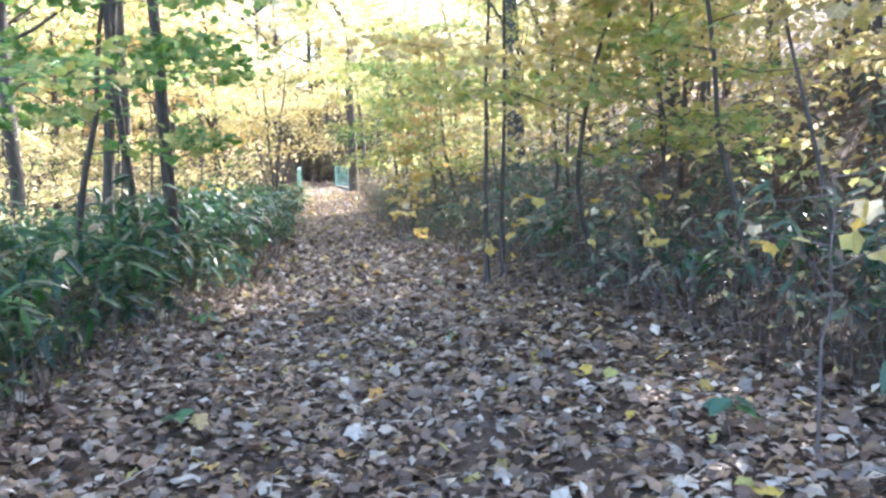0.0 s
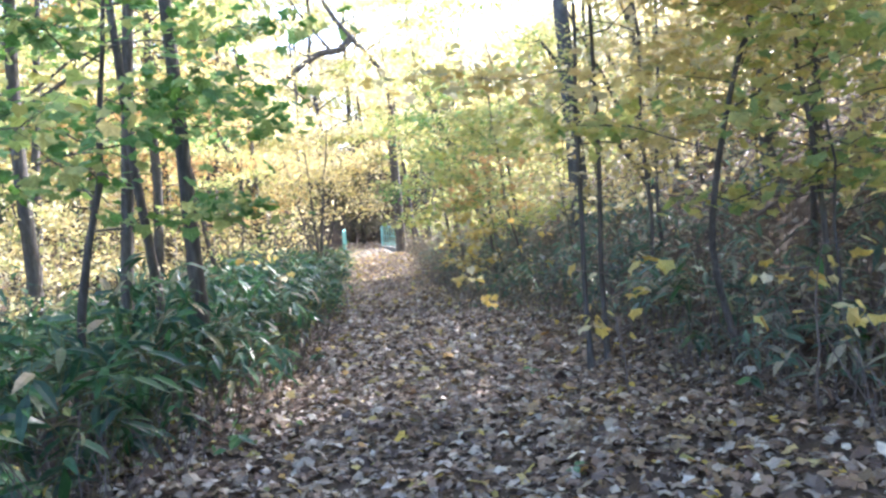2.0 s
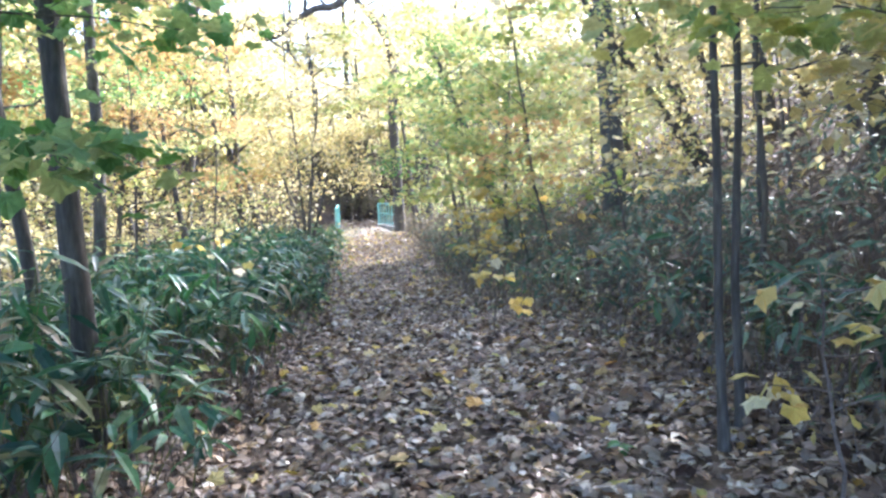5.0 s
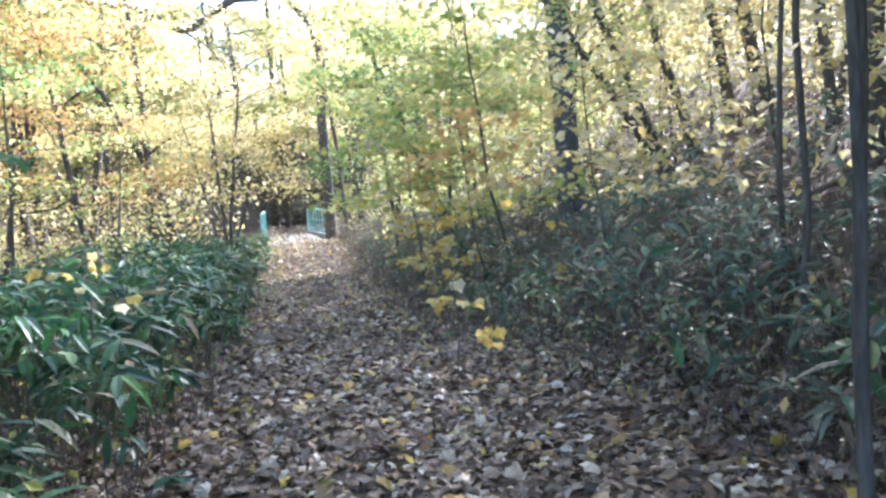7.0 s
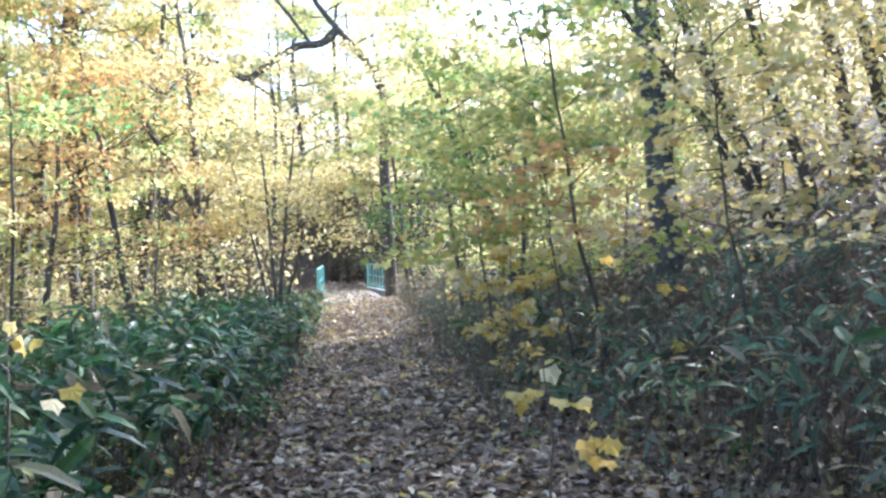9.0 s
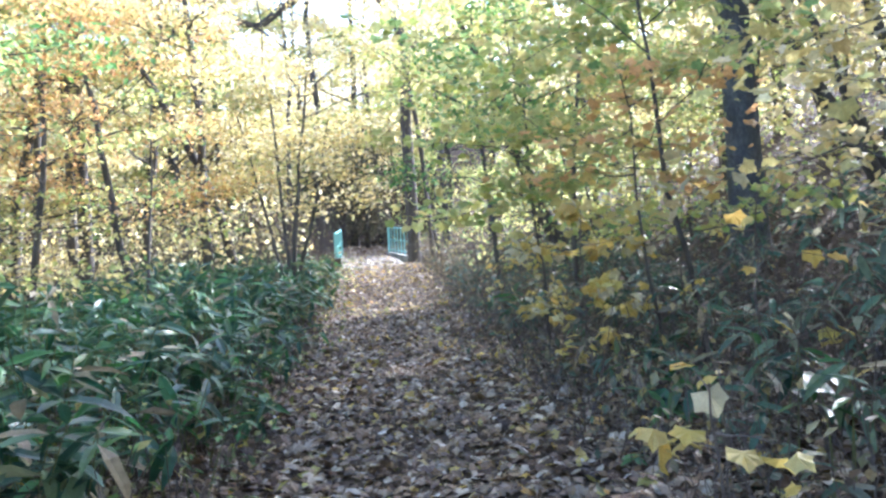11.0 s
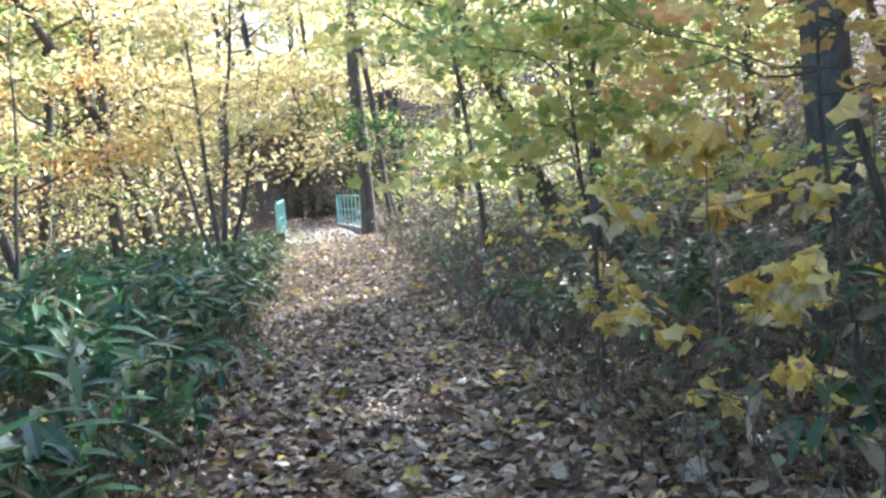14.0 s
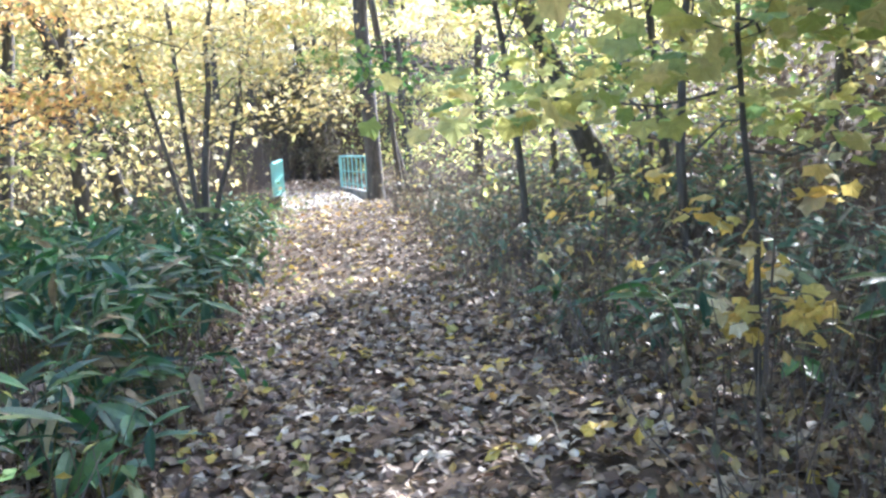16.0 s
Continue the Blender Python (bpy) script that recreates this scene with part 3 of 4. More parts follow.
# open stand of yellow trees, -x side near the stream
tree("multi_stem_maple", -1.82, 27.1, 4.6, 0.06, "many-stemmed yellow maple near the bridge", M_YELLOW, 2600, 0.12, 10, 0.3, 1.6, (0.5, 0), spread=0.3, flat=0.4, template=OVAL)
for tx, ty, h in ((-0.9, 0.2, 4.0), (0.9, -0.1, 3.6), (-0.35, 0.3, 6.5)):
    tree("slender_tree", -1.85 + 0.06 * tx, 27.15 + 0.1 * ty, h, 0.045, "thin stem of a yellow maple clump", M_YELLOW, 1000, 0.12, 6, 0.4, 1.3, (tx, ty), spread=0.3, flat=0.4, template=OVAL)
tree("slender_tree", -3.9, 29.0, 9.5, 0.13, "dark trunk with yellow leaves", M_YELLOW, 5000, 0.13, 10, 0.3, 2.6, (-0.5, 0.2), spread=0.4)
tree("slender_tree", -5.07, 27.4, 7.0, 0.10, "dark trunk with orange and yellow leaves", M_ORANGE, 3500, 0.12, 10, 0.3, 2.2, (-1.2, 0), spread=0.4)
tree("slender_tree", -7.2, 27.0, 7.0, 0.09, "slim tree with orange leaves", M_ORANGE, 3500, 0.12, 9, 0.3, 2.0, (0.6, 0), spread=0.4)
tree("leaning_tree", -3.4, 30.0, 9.4, 0.13, "dark leaning trunk among yellow maples", M_YELLOW, 2200, 0.14, 8, 0.4, 2.2, path=[(0, 0, 0), (-0.6, 0, 2.5), (-2.05, 0, 5.4), (-3.55, 0, 7.3), (-5.2, 0.2, 9.4)], spread=0.35)
stand = [(-6.5, 32, 10, 0.15, 0), (-9.5, 29, 11, 0.16, 1), (-10.5, 35, 12, 0.18, 0), (-13, 26, 12, 0.16, 2), (-4.0, 46, 11, 0.16, 0), (-8.5, 46, 12, 0.17, 1),
         (-14, 40, 13, 0.2, 0), (-17, 32, 13, 0.2, 1), (-12, 20, 13, 0.18, 1), (-18, 24, 13, 0.2, 0), (-15, 14, 13, 0.18, 0), (-10, 10, 13, 0.16, 2), (-13, 5, 13, 0.18, 1),
         (3.2, 47, 11, 0.17, 1), (6.5, 49, 11, 0.16, 0), (11, 51, 10, 0.16, 1), (9.5, 28, 11, 0.18, 0), (15, 29, 12, 0.2, 0), (13, 24, 12, 0.2, 1), (18, 16, 12, 0.2, 0), (12, 3, 12, 0.2, 0), (18, 8, 12, 0.2, 1), (16, 28, 12, 0.2, 1), (14, 20, 11, 0.18, 1), (10, 16.5, 10, 0.16, 0),
         (7.0, 15.0, 9, 0.12, 1), (8.0, 11.0, 9, 0.13, 0), (11, 8, 10, 0.16, 1), (8.5, 4.0, 9, 0.12, 1), (15, 12, 11, 0.18, 0), (19, 20, 12, 0.2, 1),
         # Out-of-view trees, then near hillside trees, all added to shade the trail.
         (-3.5, 1.5, 10, 0.12, 2), (-5.5, -3, 11, 0.15, 1), (4.0, -2, 10, 0.14, 1), (-2.0, -7, 11, 0.16, 2), (3.5, -8, 11, 0.16, 0), (-7, 5, 12, 0.15, 2), (6.6, 8.6, 10, 0.06, 0), (6.2, 12.4, 10, 0.055, 1), (8.2, 17.4, 11, 0.09, 0), (9.2, 13.0, 11, 0.09, 0), (6.0, 4.6, 9, 0.06, 1), (7.2, 26.0, 9, 0.1, 0), (4.6, 26.0, 7, 0.06, 1), (3.9, 29.0, 7, 0.06, 0)]
for k, (x, y, h, r, c) in enumerate(stand):
    mat = (M_YELLOW, M_YELLOWGREEN, M_GREEN)[c]
    words = ("yellow", "yellow green", "green")[c]
    tree("forest_tree", x, y, h * rng.uniform(0.9, 1.15), r, f"forest tree with {words} autumn leaves", mat, 3800, 0.165, 11, 0.22, 3.0, (rng.uniform(-1, 1), rng.uniform(-0.5, 0.5)), spread=0.36, flat=0.3)
for k in range(16):
    x, y = -24 + 1.9 * k + rng.uniform(-0.8, 0.8), 46 + 12 * rng.random() + (4 if -6 < -24 + 1.9 * k < 3 else 0)
    c = k % 2
    tree("tall_tree", x, y, rng.uniform(16, 21), rng.uniform(0.16, 0.24), f"tall thin-crowned tree with {('pale yellow', 'yellow green')[c]} leaves", (M_YELLOW, M_YELLOWGREEN)[c], 9000, 0.215, 18, 0.22, 4.2, (rng.uniform(-1.5, 1.5), 0), spread=0.42, flat=0.35)
for k in range(8):
    x, y = -7.0 - 1.6 * k + rng.uniform(-0.8, 0.8), 33 - 1.6 * k + rng.uniform(-2, 5)
    tree("tall_tree", x, y, rng.uniform(14, 18), rng.uniform(0.14, 0.2), "tall thin-crowned tree with yellow green leaves", M_YELLOWGREEN if k % 3 else M_ORANGE, 6500, 0.175, 16, 0.28, 3.5, (rng.uniform(-1.5, 1.5), 0), spread=0.38, flat=0.32)
# added dark filler trees that stand in for the shaded gap past the bridge
for k, (x, y, h) in enumerate([(-2.0, 54, 5.0), (-0.6, 55, 5.0), (-1.6, 60, 7)]):
    tree("evergreen_tree", x, y, h, 0.16, "dark leafy filler standing in for the shaded gap past the bridge", M_DARK, 5500, 0.16, 12, 0.06, 1.5, (0, 0), spread=0.55, flat=0.6)

# far woods on the rising ground
def far_woods():
    out = []
    # The third zone, on +x, is added to keep sun off the trail.
    for x0, x1, y0, y1, n in ((-60, -20, 5, 70, 170), (-35, 40, 60, 95, 190), (22, 50, -12, 31, 190)):
        for _ in range(n):
            x, y = rng.uniform(x0, x1), rng.uniform(y0, y1)
            z = float(height(x, y))
            hh = rng.uniform(5, 10)
            A = np.array([[x, y, z]]) + rng.standard_normal((14, 3)) * np.array([1.3, 1.3, 0]) + np.c_[np.zeros(14), np.zeros(14), rng.uniform(0.15, 1, 14) * hh]
            out.append(spray_leaves(A, 320, 0.46, 0.6, 0.6, DIAMOND, 0.7))
    return join(out)


V, F = far_woods()
tagged(part_np("far_woods", V, F, M_YELLOW), "sunlit yellow woods on the far slopes", "woods", kind="stuff")
stems = []
for _ in range(130):
    x, y = (rng.uniform(-45, -10), rng.uniform(8, 70)) if rng.random() < 0.5 else ((rng.uniform(-20, 30), rng.uniform(48, 85)) if rng.random() < 0.6 else (rng.uniform(7, 35), rng.uniform(10, 50)))
    z = float(height(x, y))
    stems.append(tube(curve_pts((x, y, z - 0.2), (x + rng.uniform(-1.8, 1.8), y, z + rng.uniform(6, 11)), 6, 0.3), np.linspace(rng.uniform(0.06, 0.16), 0.03, 6), 6))
V, F = join(stems)
tagged(part_np("far_trunks", V, F, M_BARK_BROWN), "grey brown trunks of the distant woods", "woods", kind="stuff")


# ---- undergrowth ----
def zone_points(n, x0, x1, y0, y1):
    x, y = rng.uniform(x0, x1, n), rng.uniform(y0, y1, n)
    return x, y


def bamboo_stuff(name, x, y, hmin, hmax, mat, label, per=6, size=0.29, low=0.62, culm=None):
    n = len(x)
    z = height(x, y)
    inner = np.where(x < 0, left_edge(y) - x, x - right_edge(y))
    hh = rng.uniform(hmin, hmax, n) * (0.5 + 0.5 * step(-0.2, 0.9, inner)) * (0.85 + 0.33 * np.sin(1.9 * x + 0.6 * y) * np.sin(1.3 * y - 0.8 * x)) * (1 - 0.14 * step(16, 20, y) - 0.36 * step(23, 28, y) * step(-4.5, -2.5, x))
    az = rng.uniform(0, 2 * np.pi, n)
    arch = rng.uniform(0.05, 0.35, n)
    pieces = []
    for i in range(n):
        p0, p1 = np.array([x[i], y[i], z[i] - 0.03]), np.array([x[i] + arch[i] * math.cos(az[i]), y[i] + arch[i] * math.sin(az[i]), z[i] + hh[i]])
        pieces.append(tube(np.array([p0, (p0 + p1) / 2 + [0, 0, 0.06 * hh[i]], p1]), [0.005, 0.004, 0.003], 3))
    V, F = join(pieces)
    tagged(part_np(name.replace("leaves", "culms"), V, F, culm or M_CULM), "thin culms of the bamboo grass thicket", "bamboo grass", kind="stuff")
    m = n * per
    k = np.repeat(np.arange(n), per)
    f = rng.uniform(low, 1.05, m) ** 0.8
    P = np.stack([x[k] + arch[k] * np.cos(az[k]) * f, y[k] + arch[k] * np.sin(az[k]) * f, z[k] + hh[k] * f], -1)
    V, F = scatter(BLADE_LITE, P, rng.uniform(0, 2 * np.pi, m), rng.normal(0.05, 0.42, m), rng.normal(0, 0.45, m), size * rng.uniform(0.4, 1.15, m))
    tagged(part_np(name, V, F, mat), label, "bamboo grass", kind="stuff")


x, y = zone_points(9500, -11.0, -0.95, -3, 33.0)
keep = (x < left_edge(y) + rng.normal(0, 0.16, len(x)) - 0.25 * np.sin(y * 1.7) ** 2 - 1.3 * step(28.5, 30.5, y)) & (rng.random(len(x)) < np.clip(1.6 + 0.14 * x, 0.12, 1))
bamboo_stuff("bamboo_grass_leaves", x[keep], y[keep], 0.45, 1.28, M_SASA, "dense glossy green bamboo grass thicket", 6, 0.28, 0.66)
x, y = zone_points(6500, 1.5, 8.0, -2, 31)
keep = (x > right_edge(y) + 0.15 + 0.3 * np.sin(y * 0.9) ** 2) & (rng.random(len(x)) < np.clip(1.25 - 0.28 * (x - 2.5), 0.1, 1) * (1 - 0.5 * step(11.5, 14, y) * (1 - step(3.0, 4.0, x))) * np.where(np.sin(1.3 * x + 0.8 * y) * np.sin(0.9 * y - 1.1 * x) > -0.15, 1.0, 0.35))
bamboo_stuff("shaded_bamboo_leaves", x[keep], y[keep], 0.4, 0.95, M_SASA_DULL, "shaded dull green bamboo grass on the slope", 6, 0.225, 0.62, M_TWIG)


def dry_stems(n, x0, x1, y0, y1, hmin, hmax, label):
    pieces = []
    x, y = zone_points(n, x0, x1, y0, y1)
    ok = (x < left_edge(y) + 0.3) | (x > right_edge(y) - 0.1)
    x, y = x[ok], y[ok]
    z = height(x, y)
    for i in range(len(x)):
        hh = rng.uniform(hmin, hmax)
        d = rng.normal(0, 0.28, 2) * hh
        p0 = np.array([x[i], y[i], z[i] - 0.03])
        p1 = p0 + [d[0], d[1], hh]
        mid = (p0 + p1) / 2 + np.r_[rng.normal(0, 0.06, 2), 0.04]
        r = rng.uniform(0.0025, 0.006)
        pieces.append(tube(np.array([p0, mid, p1]), [r, r * 0.8, r * 0.4], 3))
    V, F = join([(v, f) for v, f in pieces])
    tagged(part_np("dry_stems", V, F, M_TWIG), label, "dry stems", kind="stuff")


dry_stems(5200, 1.2, 4.5, 0, 33, 0.2, 0.95, "tangled brown dry stems of undergrowth")
dry_stems(3600, -3.0, -0.9, -1, 33, 0.2, 0.7, "dry brown stems under the bamboo grass")
dry_stems(4200, -11, -1.8, 27, 48, 0.5, 2.6, "pale dry brush by the stream")


def shrub_leaves(n, x0, x1, y0, y1, zmin, zmax, size, mat, name, label, template=OVAL, patch=0.25, cats="undergrowth"):
    c = max(6, n // 14)
    cx, cy = zone_points(c, x0, x1, y0, y1)
    ok = (cx < left_edge(cy) + 0.35) | (cx > right_edge(cy))
    cx, cy = cx[ok], cy[ok]
    c = len(cx)
    A = np.stack([cx, cy, height(cx, cy) + rng.uniform(zmin, zmax, c)], -1)
    V, F = spray_leaves(A, n, size, patch, 0.5, template, 0.5)
    tagged(part_np(name, V, F, mat), label, cats, kind="stuff")


shrub_leaves(9000, 1.3, 4.6, 1, 33, 0.05, 0.7, 0.08, M_DULL, "low_shrub_leaves", "small dull olive and brown leaves of low shrubs")
shrub_leaves(5500, 1.2, 3.0, 1, 33, 0.03, 0.3, 0.065, M_DULL, "low_herb_leaves", "small dull herbs in the litter")
shrub_leaves(3600, -2.3, -0.8, 1, 33, 0.03, 0.4, 0.075, M_HERB_MIX, "low_herb_leaves", "small dull green herbs at the trail edge")
shrub_leaves(8000, 2.2, 10, 23, 36, 0.3, 2.6, 0.12, M_YELLOWGREEN, "thicket_leaves", "sunlit yellow green thicket near the stream", patch=0.4)
shrub_leaves(4200, -12, -2.2, 26, 37, 0.5, 2.6, 0.16, M_YELLOW, "thicket_leaves", "pale sunlit thicket near the stream", patch=0.45)
shrub_leaves(7000, -22, -8, 12, 50, 0.2, 2.5, 0.18, M_YELLOW, "thicket_leaves", "pale sunlit brush on the low ground", patch=0.6)
shrub_leaves(19000, 4.5, 17, 2, 32, 0.4, 3.6, 0.165, M_YELLOW, "thicket_leaves", "pale yellow brush on the hillside", patch=0.36)
shrub_leaves(6500, -12, -3.2, 43, 51, 0.3, 4.2, 0.14, M_YELLOWGREEN, "thicket_leaves", "brush past the bridge", patch=0.5)
shrub_leaves(4500, 1.2, 9, 43, 51, 0.3, 3.6, 0.14, M_YELLOWGREEN, "thicket_leaves", "brush past the bridge", patch=0.5)


# ---- maple saplings with large golden leaves ----
MAPLE_ME = [mesh_np("leaf", *t, M_MAPLE) for t in (MAPLE, MAPLE_CURL)]


def sapling(x, y, h, n_leaves, label, zmin=0.35, size=0.14, reach=0.5):
    z0 = float(height(x, y)) - 0.04
    root = tagged(new("maple_sapling"), label, "sapling")
    root.location = (x, y, z0)
    P = curve_pts((0, 0, 0), (rng.normal(0, 0.08), rng.normal(0, 0.08), h), 8, 0.025)
    part_np("stem", *tube(P, np.linspace(0.011, 0.003, 8), 6), M_TWIG, root)
    anchors = []
    nb = max(3, int(h * 5))
    for k in range(nb):
        u = min(0.97, zmin / h + (1 - zmin / h) * (k + rng.random()) / nb)
        q = u * 7
        p0 = P[int(q)] * (1 - q % 1) + P[int(q) + 1] * (q % 1)
        a = k * 2.4 + rng.uniform(-0.4, 0.4)
        ln = reach * rng.uniform(0.6, 1.1)
        e = p0 + ln * np.array([math.cos(a), math.sin(a), rng.uniform(-0.15, 0.35)])
        Q = curve_pts(p0, e, 5, 0.015)
        part_np("twig", *tube(Q, np.linspace(0.005, 0.002, 5), 4), M_TWIG, root)
        anchors += [Q[2], Q[3], Q[4], Q[4]]
    for k in range(n_leaves):
        ob = new("leaf", MAPLE_ME[int(rng.integers(0, 2))])
        ob.parent = root
        p = anchors[int(rng.integers(0, len(anchors)))] + rng.normal(0, 0.045, 3)
        s = size * rng.uniform(0.6, 1.15)
        ob.matrix_local = Matrix.Translation(p) @ Euler((rng.normal(0, 0.35), rng.normal(0.55, 0.35), rng.uniform(0, 6.28))).to_matrix().to_4x4() @ Matrix.Scale(s, 4)
    return root


sapling(1.8, 17.25, 1.75, 230, "maple sapling with large golden leaves beside the trail", 0.55, 0.132, 0.7)
sapling(1.75, 16.75, 0.7, 30, "low yellow maple seedling in leaf litter", 0.3, 0.12, 0.3)
sapling(2.5, 15.7, 1.6, 12, "golden maple sapling among dry stems", 0.4, 0.14, 0.5)
sapling(1.26, 13.4, 0.95, 24, "pale yellow maple seedling at the trail edge", 0.45, 0.13, 0.28)
sapling(1.85, 7.95, 1.25, 24, "low yellow maple sapling by a slender trunk", 0.6, 0.13, 0.45)
sapling(2.65, 6.6, 1.2, 24, "low yellow maple sapling among bamboo grass", 0.6, 0.13, 0.45)
sapling(2.2, 3.2, 1.35, 26, "orange yellow maple sapling among dry stems", 0.9, 0.12, 0.4)
sapling(1.85, 19.1, 1.25, 70, "yellow maple seedling at the trail edge", 0.4, 0.12, 0.35)
sapling(2.75, 17.4, 1.8, 25, "golden maple sapling under a larger maple", 0.4, 0.13, 0.5)
sapling(1.9, 21.5, 1.4, 36, "golden maple sapling by the trail", 0.3, 0.12, 0.45)
sapling(-1.6, 12.6, 1.45, 12, "small maple with brown and yellow leaves in bamboo grass", 1.0, 0.13, 0.35)

# ---- green seedlings in the litter ----
HERB_ME = mesh_np("leaf", *oval_template(0.3, 0.15), M_HERB)


def seedling(x, y, n, size, h):
    z0 = float(height(x, y)) - 0.01
    root = tagged(new("seedling"), "small blue-green seedling with oval leaves in leaf litter", "seedling", "seedlings in the litter")
    root.location = (x, y, z0)
    part_np("stem", *tube(curve_pts((0, 0, 0), (rng.normal(0, 0.03), rng.normal(0, 0.03), h), 5, 0.008), np.linspace(0.004, 0.002, 5), 5), M_TWIG, root)
    for k in range(n):
        ob = new("leaf", HERB_ME)
        ob.parent = root
        ob.matrix_local = Matrix.Translation((0, 0, h * (0.7 + 0.3 * k / n))) @ Euler((rng.normal(0, 0.2), rng.normal(0.15, 0.25), k * 2.4 + rng.normal(0, 0.3))).to_matrix().to_4x4() @ Matrix.Scale(size * rng.uniform(0.75, 1.15), 4)


for x, y, n, size, h in [(2.3, 19.5, 6, 0.2, 0.28), (2.0, 3.6, 6, 0.15, 0.25), (2.0, 17.95, 7, 0.12, 0.16), (2.6, 7.4, 6, 0.13, 0.2), (1.97, 15.7, 7, 0.22, 0.3), (2.3, 16.2, 6, 0.2, 0.3), (1.55, 15.2, 5, 0.11, 0.12), (-0.95, 4.6, 5, 0.12, 0.12), (-1.2, 7.6, 6, 0.13, 0.15),
                         (-0.9, 11.4, 5, 0.12, 0.14), (-1.0, 17.2, 6, 0.14, 0.2), (1.3, 9.2, 5, 0.1, 0.1), (1.7, 13.9, 6, 0.13, 0.2), (0.95, 6.3, 4, 0.09, 0.08), (1.5, 20.4, 5, 0.12, 0.15), (2.1, 21.3, 6, 0.14, 0.2), (-1.1, 19.6, 6, 0.14, 0.2)]:
    seedling(x, y, n, size, h)

# ---- fallen branches ----
for (x, y, l, az, r, rise) in [(3.6, 10.4, 2.2, 0.3, 0.03, 0.12), (4.4, 12.2, 2.6, 0.15, 0.045, 0.15), (2.2, 9.0, 1.3, 0.7, 0.014, 0.1), (2.6, 13.4, 1.2, -0.5, 0.012, 0.1), (1.6, 18.6, 0.7, 2.0, 0.008, 0.03), (5.4, 14.6, 2.2, -0.4, 0.04, 0.2)]:
    z = float(height(x, y))
    e = (x + l * math.cos(az), y + l * math.sin(az))
    V, F = join([tube(curve_pts((x, y, z + r), (*e, float(height(*e)) + r + rise), 8, 0.02), np.linspace(r, r * 0.4, 8), 7, 0.05),
                 tube(curve_pts((x + 0.6 * (e[0] - x), y + 0.6 * (e[1] - y), z + r + 0.4 * (float(height(*e)) - z) + rise * 0.6), (e[0], e[1] + 0.4, float(height(e[0], e[1] + 0.4)) + rise), 5, 0.02), np.linspace(r * 0.5, r * 0.2, 5), 5)])
    tagged(part_np("fallen_branch", V, F, M_TWIG), "dead fallen branch lying in leaf litter", "branch")


# ---- bamboo grass clumps at the trail edges ----
BLADE_ME = [mesh_np("leaf", *t, M_SASA) for t in (BLADE, BLADE_DROOP)]


def bamboo_clump():
    root = tagged(new("bamboo_grass_clump"), "glossy green bamboo grass clump at the trail edge", "bamboo grass", "bamboo grass along the trail")
    for c in range(3):
        a, hh, ar = rng.uniform(0, 6.28), rng.uniform(0.3, 0.85), rng.uniform(0.1, 0.3)
        b = np.array([rng.normal(0, 0.06), rng.normal(0, 0.06), -0.03])
        t = b + [ar * math.cos(a), ar * math.sin(a), hh]
        Q = smooth_path([b, (b + t) / 2 + [-0.03 * math.cos(a), -0.03 * math.sin(a), 0.08], t], 6)
        part_np("culm", *tube(Q, np.linspace(0.005, 0.003, 6), 5), M_CULM, root)
        for k in range(6):
            ob = new("leaf", BLADE_ME[k % 2])
            ob.parent = root
            p = Q[5] if k < 3 else Q[4] * 0.6 + Q[3] * 0.4
            ob.matrix_local = Matrix.Translation(p) @ Euler((rng.normal(0, 0.3), rng.normal(0.0, 0.35), a + k * 2.1 + rng.normal(0, 0.4))).to_matrix().to_4x4() @ Matrix.Scale(rng.uniform(0.2, 0.33), 4)
    return root


clumps = [bamboo_clump() for _ in range(6)]
spots = [(float(left_edge(0.8 + 0.38 * k)) - 0.02 - 0.55 * rng.random(), 0.8 + 0.38 * k) for k in range(75)] + [(float(right_edge(3 + 0.8 * k)) + 0.35 + 0.8 * rng.random(), 3 + 0.8 * k) for k in range(24)]
for k, (x, y) in enumerate(spots):
    m = pose(x, y, float(height(x, y)), 0, 0, rng.uniform(0, 360))
    if k < 6:
        clumps[k].matrix_world = m
    else:
        copy_thing(clumps[k % 6], m)


# ---- leaf litter ----
def litter(name, n, x0, x1, y0, y1, template, mat, size, label, lift=0.03, tilt=0.42):
    x, y = zone_points(n, x0, x1, y0, y1)
    deck = (y > BR_Y0 - 0.1) & (y < BR_Y1) & (np.abs(x - trail_x(y)) < 1.0)
    z = np.where(deck, BR_Z + (y - BR_Y0) * math.tan(radians(BR_RISE)), height(x, y))
    wet = (y > 35.8) & (y < 40.6) & ~deck
    x, y, z = x[~wet], y[~wet], z[~wet]
    n = len(x)
    P = np.stack([x, y, z + rng.uniform(0.004, lift + 0.02, n)], -1)
    V, F = scatter(template, P, rng.uniform(0, 2 * np.pi, n), rng.normal(0, tilt, n), rng.normal(0, tilt, n), size * rng.uniform(0.5, 1.25, n))
    return tagged(part_np(name, V, F, mat), label, "leaf litter", kind="stuff")


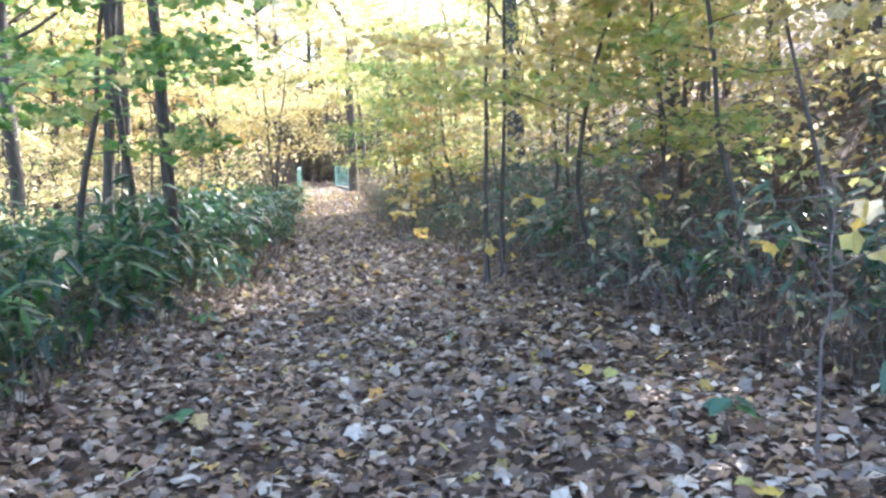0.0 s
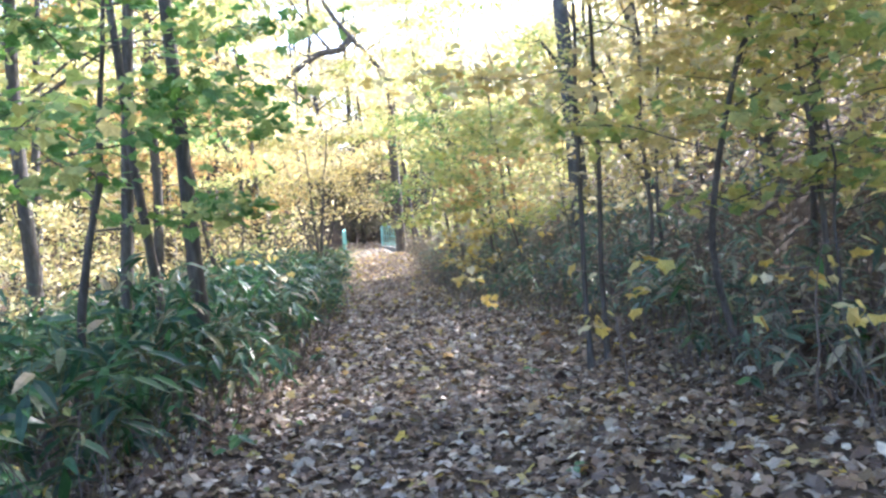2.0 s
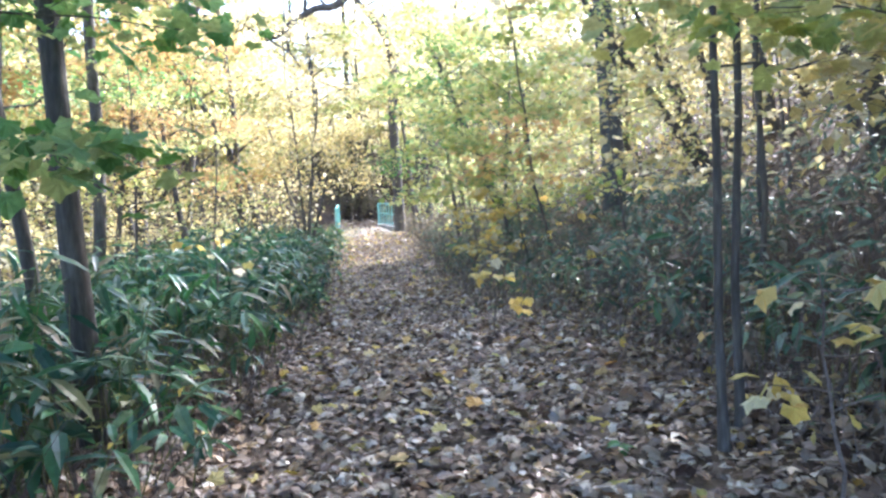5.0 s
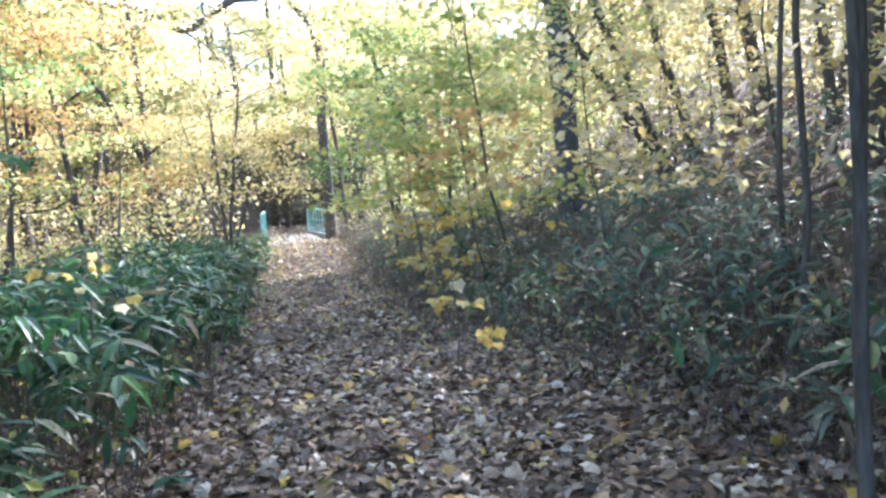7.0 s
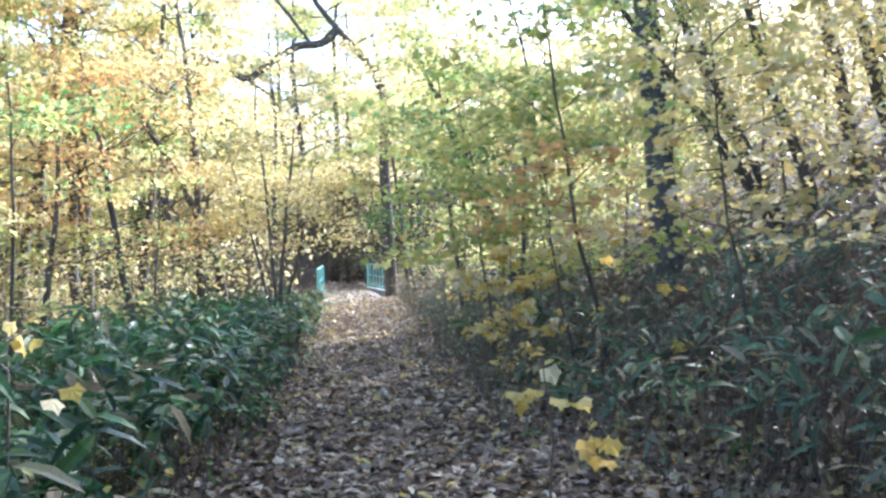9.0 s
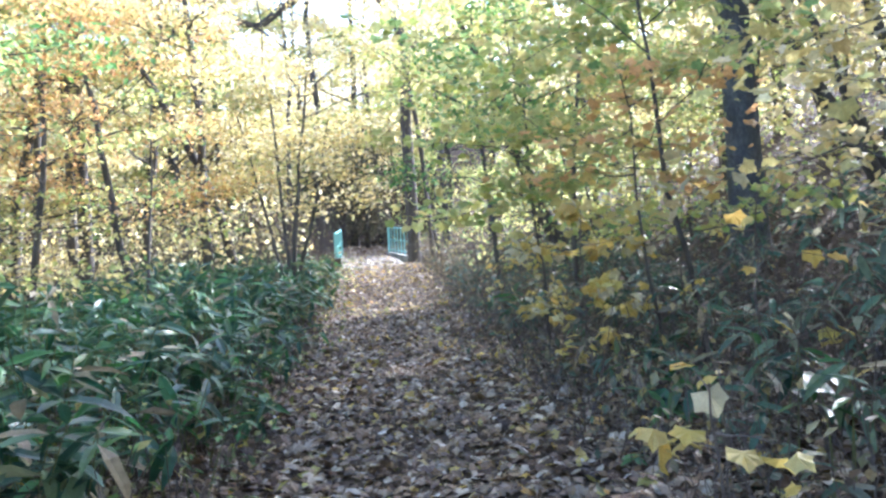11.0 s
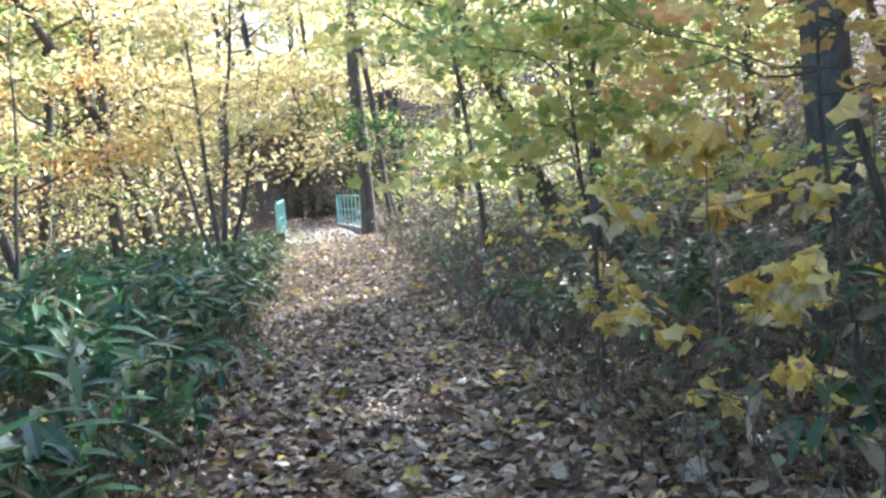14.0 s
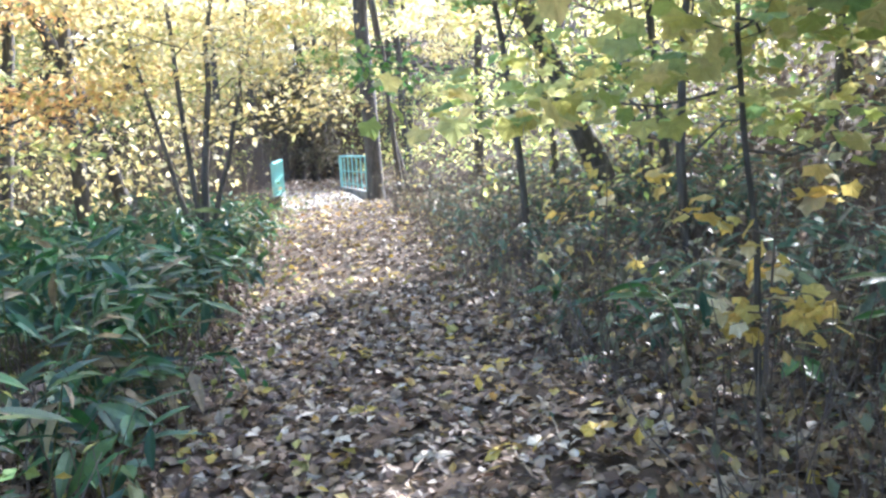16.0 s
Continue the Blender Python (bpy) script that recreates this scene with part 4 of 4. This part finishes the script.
litter("leaf_litter", 40000, -2.1, 3.0, -2, 24, OVAL_CURL, M_LITTER, 0.082, "brown and tan fallen leaves covering the trail")
litter("leaf_litter", 20000, -2.0, 3.0, -2, 24, MAPLE_CURL, M_LITTER, 0.108, "curled brown fallen maple leaves on the trail")
litter("leaf_litter", 13000, -2.2, 2.6, 22, 46, OVAL_CURL, M_LITTER, 0.09, "brown fallen leaves on the trail near the bridge")
litter("yellow_leaf_litter", 1500, -1.1, 2.6, -2, 34, MAPLE, M_LITTER_YEL, 0.11, "fresh yellow fallen leaves scattered on the trail")
litter("yellow_leaf_litter", 1500, -1.1, 2.6, 16, 44, OVAL, M_LITTER_YEL, 0.10, "fresh yellow fallen leaves near the bridge")
litter("slope_litter", 16000, 2.2, 12, -2, 34, OVAL_CURL, M_LITTER, 0.12, "brown fallen leaves on the shaded slope")
litter("slope_litter", 20000, -13, -1.0, 0, 34, OVAL_CURL, M_LITTER, 0.13, "brown fallen leaves among the bamboo grass")
litter("bank_litter", 6000, -8, 6, 43, 60, OVAL_CURL, M_LITTER, 0.14, "fallen leaves past the bridge")

def twig_litter(n):
    pieces = []
    for _ in range(n):
        x, y = rng.uniform(-1.4, 3.0), rng.uniform(0, 30)
        a, l, r = rng.uniform(0, 6.28), rng.uniform(0.08, 0.4), rng.uniform(0.002, 0.005)
        z = float(height(x, y)) + 0.03
        pieces.append(tube(curve_pts((x, y, z), (x + l * math.cos(a), y + l * math.sin(a), z + rng.uniform(-0.005, 0.03)), 4, 0.01), [r, r, r, r * 0.6], 5))
    V, F = join(pieces)
    tagged(part_np("twig_litter", V, F, M_STRAW), "pale dry twigs lying among fallen leaves", "twigs", kind="stuff")


twig_litter(420)

# single large leaves lying on the trail
FALLEN_ME = [mesh_np("fallen_leaf", *t, m) for t, m in ((MAPLE_CURL, M_LITTER), (MAPLE, M_LITTER_YEL), (OVAL, M_LITTER), (MAPLE, M_LITTER))]
for k in range(280):
    x, y = rng.uniform(-0.7, 2.0), rng.uniform(1.5, 24)
    ob = new("fallen_leaf", FALLEN_ME[int(rng.integers(0, 4))])
    ob.parent = ground
    ob.matrix_local = Matrix.Translation((x, y, float(height(x, y)) + 0.03)) @ Euler((rng.normal(0, 0.2), rng.normal(0, 0.2), rng.uniform(0, 6.28))).to_matrix().to_4x4() @ Matrix.Scale(rng.uniform(0.11, 0.17), 4)
